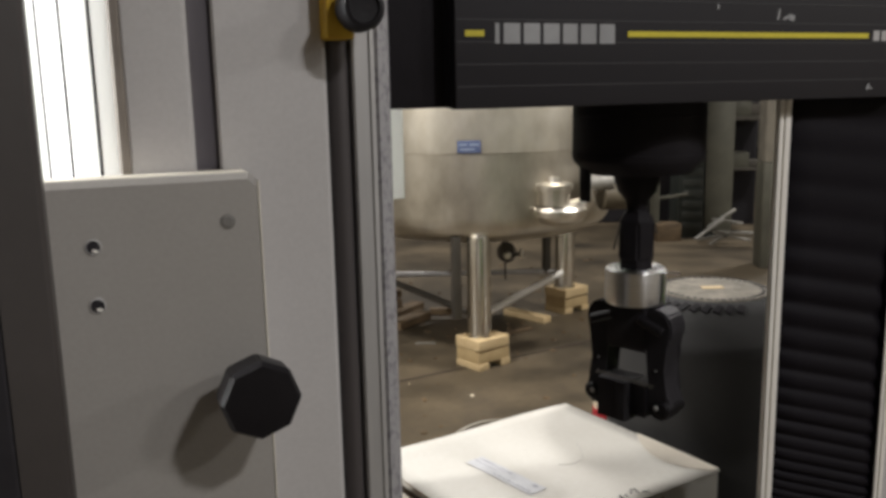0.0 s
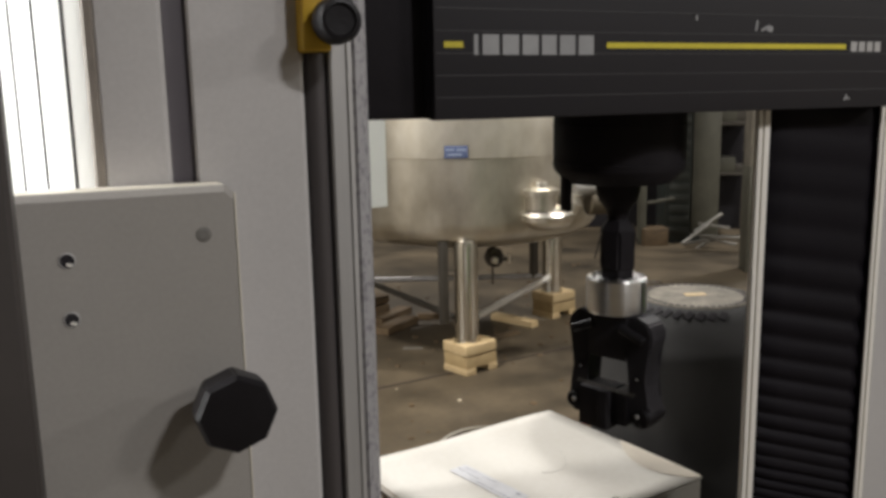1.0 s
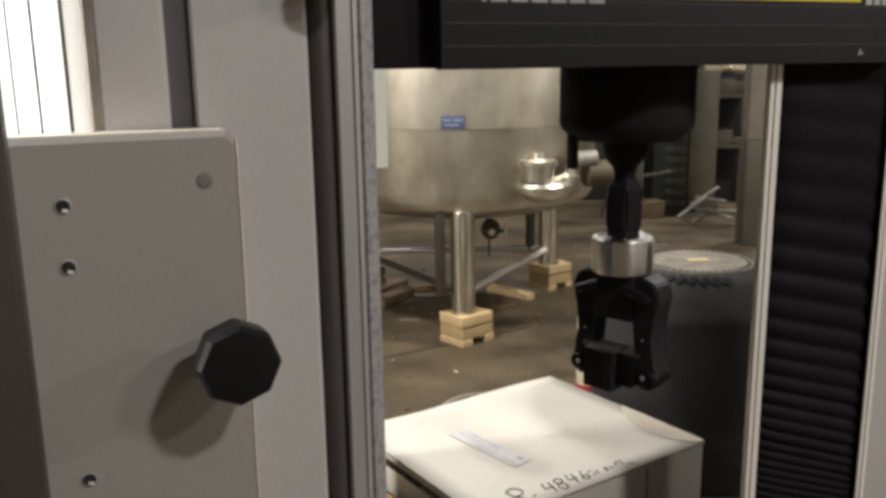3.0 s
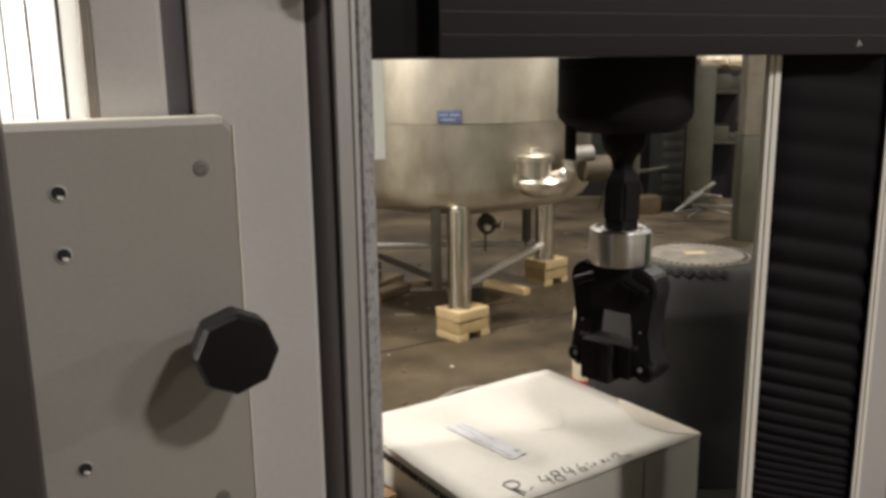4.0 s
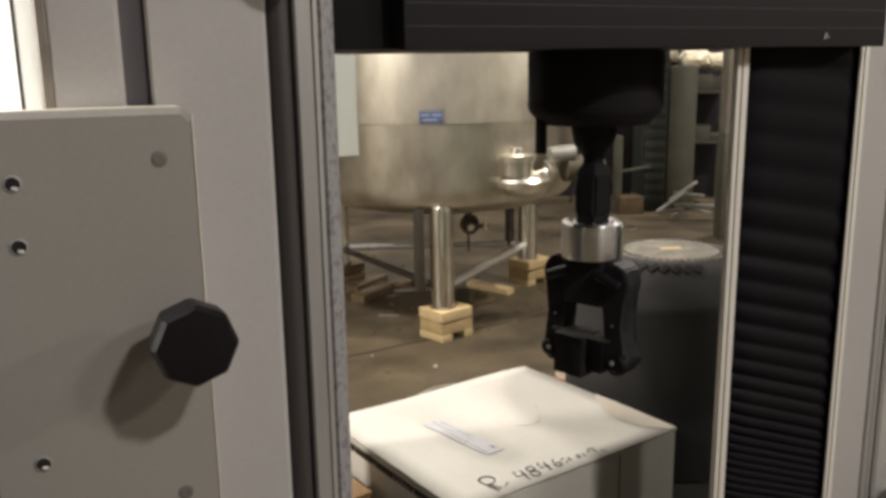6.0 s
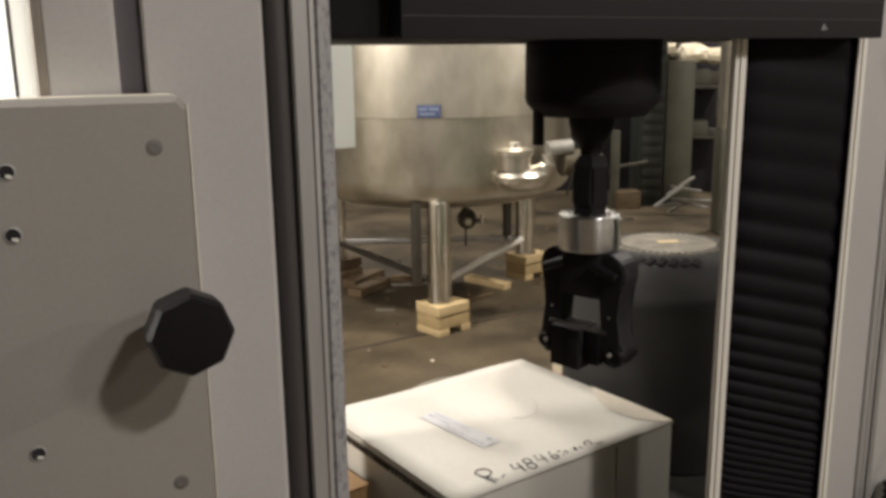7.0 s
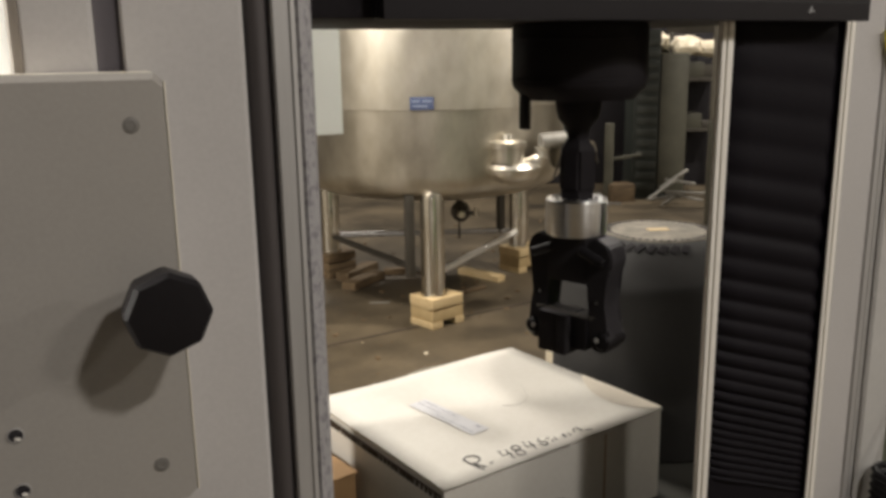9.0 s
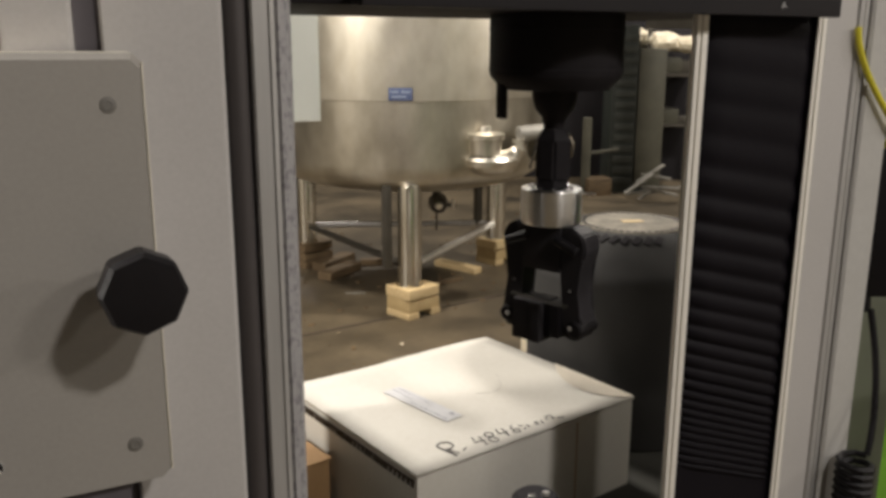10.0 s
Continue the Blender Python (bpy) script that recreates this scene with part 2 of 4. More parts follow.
def pipe(bm, points, r, segs=8):
    """A round tube along a line of points."""
    pts = [Vector(p) for p in points]
    rings = []
    for i, p in enumerate(pts):
        d = (pts[min(i + 1, len(pts) - 1)] - pts[max(i - 1, 0)]).normalized()
        side = d.cross(Vector((0.3, 0.2, 0.93))).normalized()
        up = side.cross(d)
        rings.append([bm.verts.new(p + r * (math.cos(2 * math.pi * k / segs) * side + math.sin(2 * math.pi * k / segs) * up)) for k in range(segs)])
    for a, b in zip(rings, rings[1:]):
        for k in range(segs):
            bm.faces.new((a[k], a[(k + 1) % segs], b[(k + 1) % segs], b[k]))
    bm.faces.new(rings[0][::-1])
    bm.faces.new(rings[-1])


def bend(a, b, c, n=12):
    """Points on a smooth curve from a to c, drawn towards b."""
    a, b, c = Vector(a), Vector(b), Vector(c)
    return [(1 - u) ** 2 * a + 2 * u * (1 - u) * b + u * u * c for u in [i / n for i in range(n + 1)]]


def mesh_of(name, bm, material, smooth=30):
    bmesh.ops.recalc_face_normals(bm, faces=bm.faces)
    data = bpy.data.meshes.new(name)
    bm.to_mesh(data)
    bm.free()
    data.materials.append(material)
    if smooth:
        for p in data.polygons:
            p.use_smooth = True
        data.set_sharp_from_angle(angle=radians(smooth))
    return data


def thing(name, label, category, at=(0, 0, 0), group="", kind=""):
    ob = new(name)
    ob.empty_display_size = 0.05
    ob.matrix_world = at if isinstance(at, Matrix) else Matrix.Translation(at)
    return tagged(ob, label, category, group, kind)


def part(name, bm, material, parent, label="", smooth=30, m=None):
    """One mesh under a thing or a part, in its parent's own metres."""
    ob = new(name, mesh_of(name, bm, material, smooth))
    ob.parent = parent
    if m is not None:
        ob.matrix_local = m
    return tagged(ob, label)


def solid(name, bm, material, label, category, group="", kind="", smooth=30, at=None):
    ob = new(name, mesh_of(name, bm, material, smooth))
    if at is not None:
        ob.matrix_world = at
    return tagged(ob, label, category, group, kind)


# ---- the hall ----
bm = bmesh.new()
bmesh.ops.create_grid(bm, x_segments=40, y_segments=40, size=1.0, matrix=pose(4, 5, 0) @ Matrix.Diagonal((11, 11, 1, 1)))
solid("floor", bm, FLOOR, "dark stained brown concrete workshop floor", "floor", kind="structure")
for name, x0, x1, y0, y1 in (("wall_north", -7, 15, 16.0, 16.2), ("wall_south", -7, 15, -6.2, -6.0), ("wall_west", -7.2, -7.0, -6.2, 16.2), ("wall_east", 15.0, 15.2, -6.2, 16.2)):
    bm = bmesh.new()
    box(bm, x0, x1, y0, y1, 0, 6)
    solid(name, bm, WALL, "dim workshop wall of painted block", "wall", kind="structure")
bm = bmesh.new()
box(bm, -7.2, 15.2, -6.2, 16.2, 6.0, 6.2)
for k in range(8):
    box(bm, -7, 15, -5 + k * 2.8, -4.85 + k * 2.8, 5.75, 6.0)
solid("ceiling", bm, CEILING, "dark roof deck with steel joists", "ceiling", kind="structure")

for k, (lx, ly, lz, lw) in enumerate(LAMPS):
    lamp = thing("high_bay_lamp", "unseen hanging high bay lamp with metal reflector", "lamp", (lx, ly, lz), "high bay lamps")
    bm = bmesh.new()
    f = 1.0 if lz > 3 else 0.3
    lathe(bm, [(0.0, 0.30), (0.09 * f, 0.30), (0.11 * f, 0.18), (0.36 * f, -0.10), (0.38 * f, -0.10), (0.12 * f, 0.20), (0.1 * f, 0.33), (0.0, 0.33)], 24)
    part("reflector", bm, ALU_DULL, lamp)
    bm = bmesh.new()
    rod(bm, (0, 0, 0.32), (0, 0, 6.0 - lz), 0.012)
    part("stem", bm, DARK_STEEL, lamp)

# ---- the testing machine ----
Z0, Z1 = 0.0, 2.05
TABLE_Z = 0.867

machine = thing("machine_base", "grey steel base and table of a testing machine", "machine base", (0.58, 0.95, 0))
bm = bmesh.new()
box(bm, -0.55, 0.42, -0.22, 0.36, TABLE_Z - 0.05, TABLE_Z, 0.006)
part("table_top", bm, TABLE, machine)
bm = bmesh.new()
box(bm, -0.53, 0.40, -0.20, 0.34, 0.0, TABLE_Z - 0.052, 0.01)
part("pedestal", bm, PANEL, machine)

# left column: grey covers, slot, travel stop channel and aluminium edge
left = thing("left_column", "grey painted upright column with slot and aluminium edge", "machine column", (0, 0, 0))
FY = 0.642
bm = bmesh.new()
prism(bm, [(0.1572, FY + 0.0015), (0.1586, FY), (0.2243, FY), (0.2275, FY + 0.003), (0.2275, FY + 0.03), (0.1572, FY + 0.03)], Z0, Z1)
part("front_cover", bm, PANEL, left)
bm = bmesh.new()
edge = [(0.143, FY + 0.03), (0.143, FY + 0.003), (0.140, FY)]
edge += [(0.107 - 0.002 * math.sin(a), FY + 0.002 - 0.002 * math.cos(a)) for a in (0.0, 0.4, 0.8, 1.2, 1.57)] + [(0.105, FY + 0.03)]
prism(bm, edge, Z0, Z1)
part("side_cover", bm, PANEL, left)
# Shallow strip; the slot's shade is put into its dark grey.
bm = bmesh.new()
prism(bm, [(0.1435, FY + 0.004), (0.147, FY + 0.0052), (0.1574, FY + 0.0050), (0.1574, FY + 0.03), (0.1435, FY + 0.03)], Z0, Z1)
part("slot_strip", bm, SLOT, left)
# Unseen core, drawn extra deep to keep the left lamp's light off the box.
bm = bmesh.new()
box(bm, 0.105, 0.262, FY + 0.031, FY + 0.42, Z0, Z1)
part("column_core", bm, DARK_STEEL, left)
# ribbed corner: a quarter round with narrow grooves
bm = bmesh.new()
cx, cy, rr = 0.1615, FY + 0.108, 0.120
outline, a0 = [], radians(30.0)
for k in range(8):
    a1 = radians(37.0 + k * 10.5)
    for a in [a0 + (a1 - a0) * j / 3 for j in range(4)]:
        outline.append((cx - rr * math.sin(a), cy - rr * math.cos(a)))
    for a in (a1 + radians(0.1), a1 + radians(0.8)):
        outline.append((cx - (rr - 0.002) * math.sin(a), cy - (rr - 0.002) * math.cos(a)))
    a0 = a1 + radians(0.9)
outline += [(0.1, cy + 0.03), (0.104, FY + 0.031), (0.100, FY + 0.030)]
prism(bm, outline, Z0, Z1)
part("ribbed_corner", bm, RIBBED, left, "bright ribbed aluminium corner", smooth=15)
# Proud dark strips carry the shade of the rib grooves.
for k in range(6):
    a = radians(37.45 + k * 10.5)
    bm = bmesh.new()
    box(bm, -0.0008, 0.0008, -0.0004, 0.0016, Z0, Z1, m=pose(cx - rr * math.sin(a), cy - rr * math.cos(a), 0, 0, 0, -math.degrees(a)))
    part("groove", bm, GROOVE, left, "dark strip for the shade in a narrow groove", smooth=0)
# Brown strip painted for the shaded edge between ribs and side cover.
bm = bmesh.new()
prism(bm, [(0.0985, FY + 0.0040), (0.1000, FY + 0.0014), (0.1040, FY + 0.0006), (0.1052, FY + 0.0016), (0.1052, FY + 0.014), (0.1005, FY + 0.014)], Z0, Z1)
part("edge_shade_strip", bm, EDGE_SHADE, left)
bm = bmesh.new()
box(bm, 0.2277, 0.2440, FY + 0.018, FY + 0.03, Z0, Z1)
part("rod_channel", bm, SLOT, left)
bm = bmesh.new()
rod(bm, (0.2360, FY + 0.008, Z0 + 0.9), (0.2360, FY + 0.008, Z1 - 0.05), 0.0074, 20)
part("stop_rod", bm, ROD, left, "dark steel travel stop rod")
bm = bmesh.new()
prism(bm, [(0.2442, FY + 0.002), (0.2455, FY), (0.2545, FY), (0.255, FY + 0.002), (0.256, FY + 0.002), (0.2565, FY), (0.2595, FY + 0.001), (0.2595, FY + 0.03), (0.2442, FY + 0.03)], Z0, Z1)
part("aluminium_strip", bm, ALU_DULL, left)
bm = bmesh.new()
prism(bm, [(0.2597, FY + 0.004), (0.262, FY + 0.001), (0.2685, FY + 0.002), (0.2715, FY + 0.006), (0.2715, FY + 0.05), (0.2597, FY + 0.05)], Z0, Z1)
part("column_edge", bm, MOTTLED, left, "chipped grey cast edge")

# travel stop on the rod
stop = thing("travel_stop", "yellow travel stop with black clamping knob on the rod", "travel stop", (0.2335, FY, 1.508))
bm = bmesh.new()
box(bm, -0.0095, 0.0085, -0.016, 0.018, 0.0, 0.075, 0.002)
box(bm, 0.0065, 0.0115, -0.012, 0.004, 0.006, 0.07, 0.0015)
part("clamp_block", bm, YELLOW, stop)
bm = bmesh.new()
lathe(bm, [(0, 0), (0.010, 0), (0.011, 0.006), (0.017, 0.009), (0.0185, 0.013), (0.018, 0.024), (0.0155, 0.0275), (0.0125, 0.028), (0.0115, 0.0262), (0.0, 0.0258)], 28, pose(0.0085, -0.010, 0.0175, 90, 0, 0) @ Matrix.Diagonal((0.78, 0.78, 1, 1)))
part("clamp_knob", bm, BLACK_PLASTIC, stop)

# cover plate with its holes, screws and the octagonal knob
plate = thing("cover_plate", "warm grey cover plate with screws and holes", "cover plate", (0, 0, 0))
PY = 0.614
PX0, PX1, PZ0, PZ1 = 0.020, 0.1745, 1.170, 1.4295
bm = bmesh.new()
c = 0.005
face = [(PX0, PZ0), (PX1 - c, PZ0), (PX1, PZ0 + c), (PX1, PZ1 - c), (PX1 - c, PZ1), (PX0, PZ1)]
rings = []
for y, inset in ((PY + 0.027, 0.0), (PY + 0.0035, 0.0), (PY, 0.0012)):
    mx, mz = (PX0 + PX1) / 2, (PZ0 + PZ1) / 2
    rings.append([bm.verts.new((x - inset * (1 if x > mx else -1), y, z - inset * (3.2 if z > mz else -1))) for x, z in face])
for a, b in zip(rings, rings[1:]):
    for k in range(6):
        bm.faces.new((a[k], a[(k + 1) % 6], b[(k + 1) % 6], b[k]))
bm.faces.new(rings[-1])
bm.faces.new(rings[0][::-1])
part("plate", bm, PLATE, plate, smooth=0)
# Pale strip painted as the highlight down the plate's right edge.
bm = bmesh.new()
box(bm, PX1 - 0.0003, PX1 + 0.0006, PY + 0.0008, PY + 0.0035, PZ0 + c, PZ1 - c, 0.0002)
part("edge_highlight", bm, EDGE, plate)
# Pale strip painted on the plate's top for the light from above.
bm = bmesh.new()
box(bm, PX0 + 0.001, PX1 - c - 0.001, PY + 0.0040, PY + 0.0262, PZ1 - 0.0003, PZ1 + 0.0004, 0.0002)
part("edge_highlight", bm, EDGE, plate)
bm = bmesh.new()
box(bm, 0.1100, 0.1500, PY + 0.006, PY + 0.026, 1.05, PZ0 + 0.002, 0.001)
part("bracket", bm, SLOT, plate)
for hx, hz in ((0.0795, 1.392), (0.079, 1.358), (0.078, 1.232), (0.078, 1.198)):
    bm = bmesh.new()
    lathe(bm, [(0.0036, 0.0), (0.0045, 0.0), (0.0046, 0.0005), (0.0039, 0.0007), (0.0036, 0.0)], 20, pose(hx, PY - 0.0001, hz, 90, 0, 0))
    part("hole_rim", bm, ALU_DULL, plate)
    # Flat dark disc stands in for the shade inside the hole.
    bm = bmesh.new()
    lathe(bm, [(0.0, 0.0), (0.0039, 0.0), (0.0039, 0.0004), (0.0, 0.0004)], 20, pose(hx, PY - 0.0001, hz, 90, 0, 0))
    part("hole", bm, BLACK_STEEL, plate)
    # Bright chip painted as the glint low in the hole.
    bm = bmesh.new()
    box(bm, -0.0016, 0.0016, -0.0004, 0.0002, -0.0009, 0.0009, 0.0003, m=pose(hx + 0.0008, PY - 0.0004, hz - 0.0023, 0, 12, 0))
    part("thread_glint", bm, ALU, plate)
for sx, sz in ((0.155, 1.401), (0.1540, 1.1965)):
    bm = bmesh.new()
    lathe(bm, [(0.0, 0.0), (0.0048, 0.0), (0.0044, 0.0011), (0.0022, 0.0014), (0.0019, 0.0011), (0.0, 0.0011)], 20, pose(sx, PY + 0.0006, sz, 90, 0, 0))
    part("screw", bm, SCREW_GREY, plate, "dull steel screw")
knob = thing("octagonal_knob", "black octagonal plastic knob on the cover plate", "knob", pose(0.1608, PY, 1.3025, 90, 0, 0))
bm = bmesh.new()
prof = [(0, 0.0182), (0.013, 0.0182), (0.0205, 0.022), (0.0232, 0.026), (0.0238, 0.043), (0.0215, 0.0475), (0.008, 0.0485), (0.0, 0.0480)]
lathe(bm, prof, 8, pose(0, 0, 0, 0, 0, -2))
bmesh.ops.bevel(bm, geom=[e for e in bm.edges if e.calc_length() < 0.03 and abs(e.verts[0].co.z - e.verts[1].co.z) > 0.012], offset=0.0012, segments=2, affect="EDGES")
part("grip_body", bm, BLACK_PLASTIC, knob, smooth=25)
bm = bmesh.new()
lathe(bm, [(0, 0), (0.012, 0), (0.0122, 0.002), (0.0105, 0.004), (0.0105, 0.018), (0, 0.018)], 24)
part("spindle", bm, ROD, knob, "dark steel spindle")

# dark upright beside the plate
post = thing("dark_upright", "dark brown steel upright beside the plate", "upright", (0, 0, 0))
bm = bmesh.new()
prism(bm, [(0.0615, 0.503), (0.0595, 0.500), (0.041, 0.496), (0.041, 0.53), (0.0615, 0.53)], Z0, Z1)
part("flange", bm, UPRIGHT, post)
bm = bmesh.new()
prism(bm, [(0.0405, 0.494), (0.0395, 0.493), (-0.06, 0.485), (-0.06, 0.53), (0.0405, 0.53)], Z0, Z1)
part("web", bm, BLACK_STEEL, post)

# guard sheet hanging behind the left column
bm = bmesh.new()
box(bm, 0.20, 0.441, 1.090, 1.094, 1.344, 2.0, 0.001)
box(bm, 0.20, 0.22, 1.0625, 1.0895, 1.50, 1.53, 0.002)
solid("guard_sheet", bm, FROSTED, "frosted pale plastic guard sheet behind the column", "guard sheet")

# right column with bellows
right = thing("right_column", "upright column with aluminium edges round black bellows", "machine column", (0, 0, 0))
RY = 0.710
for name, x0, x1 in (("inner_edge", 0.6695, 0.6835), ("outer_edge", 0.826, 0.8385)):
    bm = bmesh.new()
    w = x1 - x0
    prism(bm, [(x0, RY + 0.005), (x0, RY + 0.003), (x0 + 0.001, RY), (x0 + 0.38 * w, RY), (x0 + 0.40 * w, RY + 0.0025), (x0 + 0.46 * w, RY + 0.0025), (x0 + 0.48 * w, RY - 0.001), (x1 - 0.001, RY - 0.001), (x1, RY), (x1, RY + 0.005)], Z0 + 0.8, Z1)
    part(name, bm, ALU, right, "bright aluminium edge")
bm = bmesh.new()
prism(bm, [(0.8385, RY + 0.003), (0.841, RY + 0.001), (0.882, RY + 0.001), (0.882, RY + 0.02), (0.8385, RY + 0.02)], Z0 + 0.8, Z1)
part("outer_panel", bm, PANEL, right)
bm = bmesh.new()
prism(bm, [(0.8822, RY + 0.003), (0.884, RY - 0.001), (0.890, RY - 0.001), (0.8905, RY + 0.002), (0.892, RY + 0.002), (0.893, RY), (0.898, RY), (0.899, RY + 0.02), (0.8822, RY + 0.02)], Z0 + 0.8, Z1)
part("outer_trim", bm, ALU_DULL, right)
bm = bmesh.new()
box(bm, 0.8995, 0.9068, RY + 0.006, RY + 0.02, Z0 + 0.8, Z1)
part("dark_seam", bm, UPRIGHT, right)
bm = bmesh.new()
prism(bm, [(0.907, RY + 0.004), (0.910, RY + 0.001), (0.952, RY + 0.004), (0.960, RY + 0.012), (0.960, RY + 0.03), (0.907, RY + 0.03)], Z0 + 0.8, Z1)
part("side_cover", bm, SIDE, right)
bm = bmesh.new()
box(bm, 0.80, 0.90, RY + 0.0205, RY + 0.10, Z0 + 0.8, Z1)
part("column_core", bm, DARK_STEEL, right)
# bellows: pleats that open towards the crosshead, sag to one side and lie packed below
bm = bmesh.new()
rows, z = [], 1.012
rnd = random.Random(21)
while z < 1.72:
    pitch = 0.0085 if z < 1.06 else min(0.030, 0.0085 + (z - 1.06) * 0.085)
    deep = (0.0034 if z < 1.26 else max(0.0011, 0.0034 - (z - 1.26) * 0.03)) * rnd.uniform(0.75, 1.2)
    bulge = rnd.uniform(0.0, 0.0022)
    for j in range(8):
        wave = (0.5 - 0.5 * math.cos(2 * math.pi * j / 8)) ** 1.4
        zz = z + pitch * j / 8
        sag = 0.012 + 0.040 * min(1.0, max(0.0, (1.46 - zz) / 0.36)) * max(0.0, min(1.0, (1.60 - zz) / 0.1))
        x0, x1 = 0.6838, 0.8258
        row = []
        for f, back in ((0.0, 0.012), (0.035, 0.0065), (0.10, 0.0), (0.22, -bulge * 0.5), (0.42, 0.0), (0.65, 0.0), (0.86, 0.0), (0.96, 0.001), (0.995, 0.003)):
            row.append(bm.verts.new((x0 + f * (x1 - x0), RY + 0.0045 + back + deep * (wave - (0.35 if 0.1 < f < 0.3 else 0.0) * (1 - wave) * bulge / 0.0022), zz - sag * f)))
        rows.append(row)
    z += pitch
for a, b in zip(rows, rows[1:]):
    for j in range(8):
        bm.faces.new((a[j], a[j + 1], b[j + 1], b[j]))
ob = part("bellows", bm, RUBBER, right, "black pleated bellows", smooth=80)
mod = ob.modifiers.new("thick", "SOLIDIFY")
mod.thickness = 0.002
# Added dark strip that hides the lit side of the outer aluminium edge.
bm = bmesh.new()
box(bm, 0.8246, 0.8258, RY + 0.0006, RY + 0.016, 0.88, Z1 - 0.01)
part("edge_side_mask", bm, RUBBER, right)
bm = bmesh.new()
low = [bm.verts.new((x, y, 0.86)) for x, y in ((0.6838, RY + 0.005), (0.8244, RY + 0.005), (0.8244, RY + 0.014), (0.6838, RY + 0.014))]
high = [bm.verts.new((v.co.x, v.co.y, 1.013 if v.co.x < 0.7 else 0.962)) for v in low]
for i in range(4):
    bm.faces.new((low[i], low[(i + 1) % 4], high[(i + 1) % 4], high[i]))
bm.faces.new(low[::-1])
bm.faces.new(high)
part("bellows_end", bm, RUBBER, right)

# crosshead
CY, CZ = 0.687, 1.461
cross = thing("crosshead", "charcoal crosshead beam with yellow stripe and pale lettering bars", "crosshead", (0, 0, 0))
bm = bmesh.new()
CX0, CX1, CTOP = 0.3365, 0.828, 1.64
box(bm, CX0, CX1, CY, CY + 0.012, CZ, CTOP, 0.0012)
part("front_panel", bm, BLACK_PAINT, cross)
for k in range(1, 11):
    bm = bmesh.new()
    box(bm, CX0 + 0.0015, CX1 - 0.0015, CY - 0.0005, CY + 0.0002, CZ + k * 0.0162, CZ + k * 0.0162 + 0.0007)
    part("ridge", bm, RIDGE, cross, "fine paler ridge", smooth=0)
bm = bmesh.new()
box(bm, CX0, CX1 - 0.001, CY + 0.0122, CY + 0.022, CZ + 0.001, CTOP - 0.002, 0.001)
part("panel_backing", bm, BLACK_PAINT, cross)
bm = bmesh.new()
box(bm, 0.24, 0.79, CY + 0.0225, CY + 0.27, CZ + 0.001, CTOP - 0.004, 0.003)
part("beam", bm, CELL_BLACK, cross)
for name, x0, x1 in (("short_stripe", 0.3445, 0.360), ("long_stripe", 0.4865, 0.7465)):
    bm = bmesh.new()
    box(bm, x0, x1, CY - 0.0006, CY + 0.0004, 1.5140, 1.5184)
    part(name, bm, LINE, cross, "yellow stripe", smooth=0)
# the maker's mark as plain bars
for k, (x0, x1) in enumerate(((0.3690, 0.3725), (0.376, 0.390), (0.393, 0.407), (0.410, 0.424), (0.427, 0.440), (0.443, 0.457), (0.460, 0.474))):
    bm = bmesh.new()
    box(bm, x0, x1, CY - 0.0006, CY + 0.0004, 1.5088, 1.5238)
    part("mark_bar", bm, LOGO, cross, "pale grey bar of the maker's mark", smooth=0)
for x0 in (0.7525, 0.7625, 0.7725, 0.7825):
    bm = bmesh.new()
    box(bm, x0, x0 + 0.0075, CY - 0.0006, CY + 0.0004, 1.5118, 1.5208)
    part("type_bar", bm, ALU_DULL, cross, "grey bar of the type plate", smooth=0)
for sx, sz, sw, sh, sr in ((0.650, 1.5315, 0.010, 0.0022, -25), (0.655, 1.531, 0.006, 0.005, 10), (0.640, 1.5335, 0.0022, 0.009, 10), (0.750, 1.4705, 0.0022, 0.006, 25), (0.753, 1.4695, 0.004, 0.0015, 10), (0.575, 1.539, 0.002, 0.004, 0)):
    bm = bmesh.new()
    box(bm, -sw / 2, sw / 2, -0.0005, 0.0005, -sh / 2, sh / 2, 0.0003, m=pose(sx, CY - 0.0001, sz, 0, sr, 0))
    part("paint_chip", bm, LOGO, cross, "pale chip in the paint", smooth=0)

# load cell, coupling and grip below the crosshead
GX, GY = 0.577, 0.797
cell = thing("load_cell", "black cylindrical load cell under the crosshead", "load cell", (GX, GY, 0))
bm = bmesh.new()
lathe(bm, [(0, CZ), (0.0635, CZ), (0.0635, 1.4085), (0.0622, 1.4045), (0.0535, 1.3950), (0.0520, 1.3932), (0.0, 1.3930)], 48)
part("body", bm, CELL_BLACK, cell)
for z in (1.4485, 1.4120):
    bm = bmesh.new()
    lathe(bm, [(0.0630, z - 0.0012), (0.0642, z - 0.0008), (0.0642, z + 0.0008), (0.0630, z + 0.0012)], 48)
    part("body_ring", bm, CELL_BLACK, cell)
bm = bmesh.new()
lathe(bm, [(0, 1.3928), (0.0225, 1.3928), (0.0215, 1.384), (0.0190, 1.3745), (0.0120, 1.3660), (0.0102, 1.3600), (0.0102, 1.3560), (0.0, 1.3558)], 28)
part("neck", bm, CELL_BLACK, cell)
bm = bmesh.new()
box(bm, -0.0565, -0.0500, 0.004, 0.016, 1.366, 1.4040, 0.0015)
part("connector", bm, CELL_BLACK, cell)
bm = bmesh.new()
lathe(bm, [(0, 1.3556), (0.0110, 1.3556), (0.0135, 1.3525), (0.0185, 1.3455), (0.0190, 1.3420), (0.0190, 1.3085), (0.0172, 1.3060), (0.0172, 1.2960), (0, 1.2960)], 6)
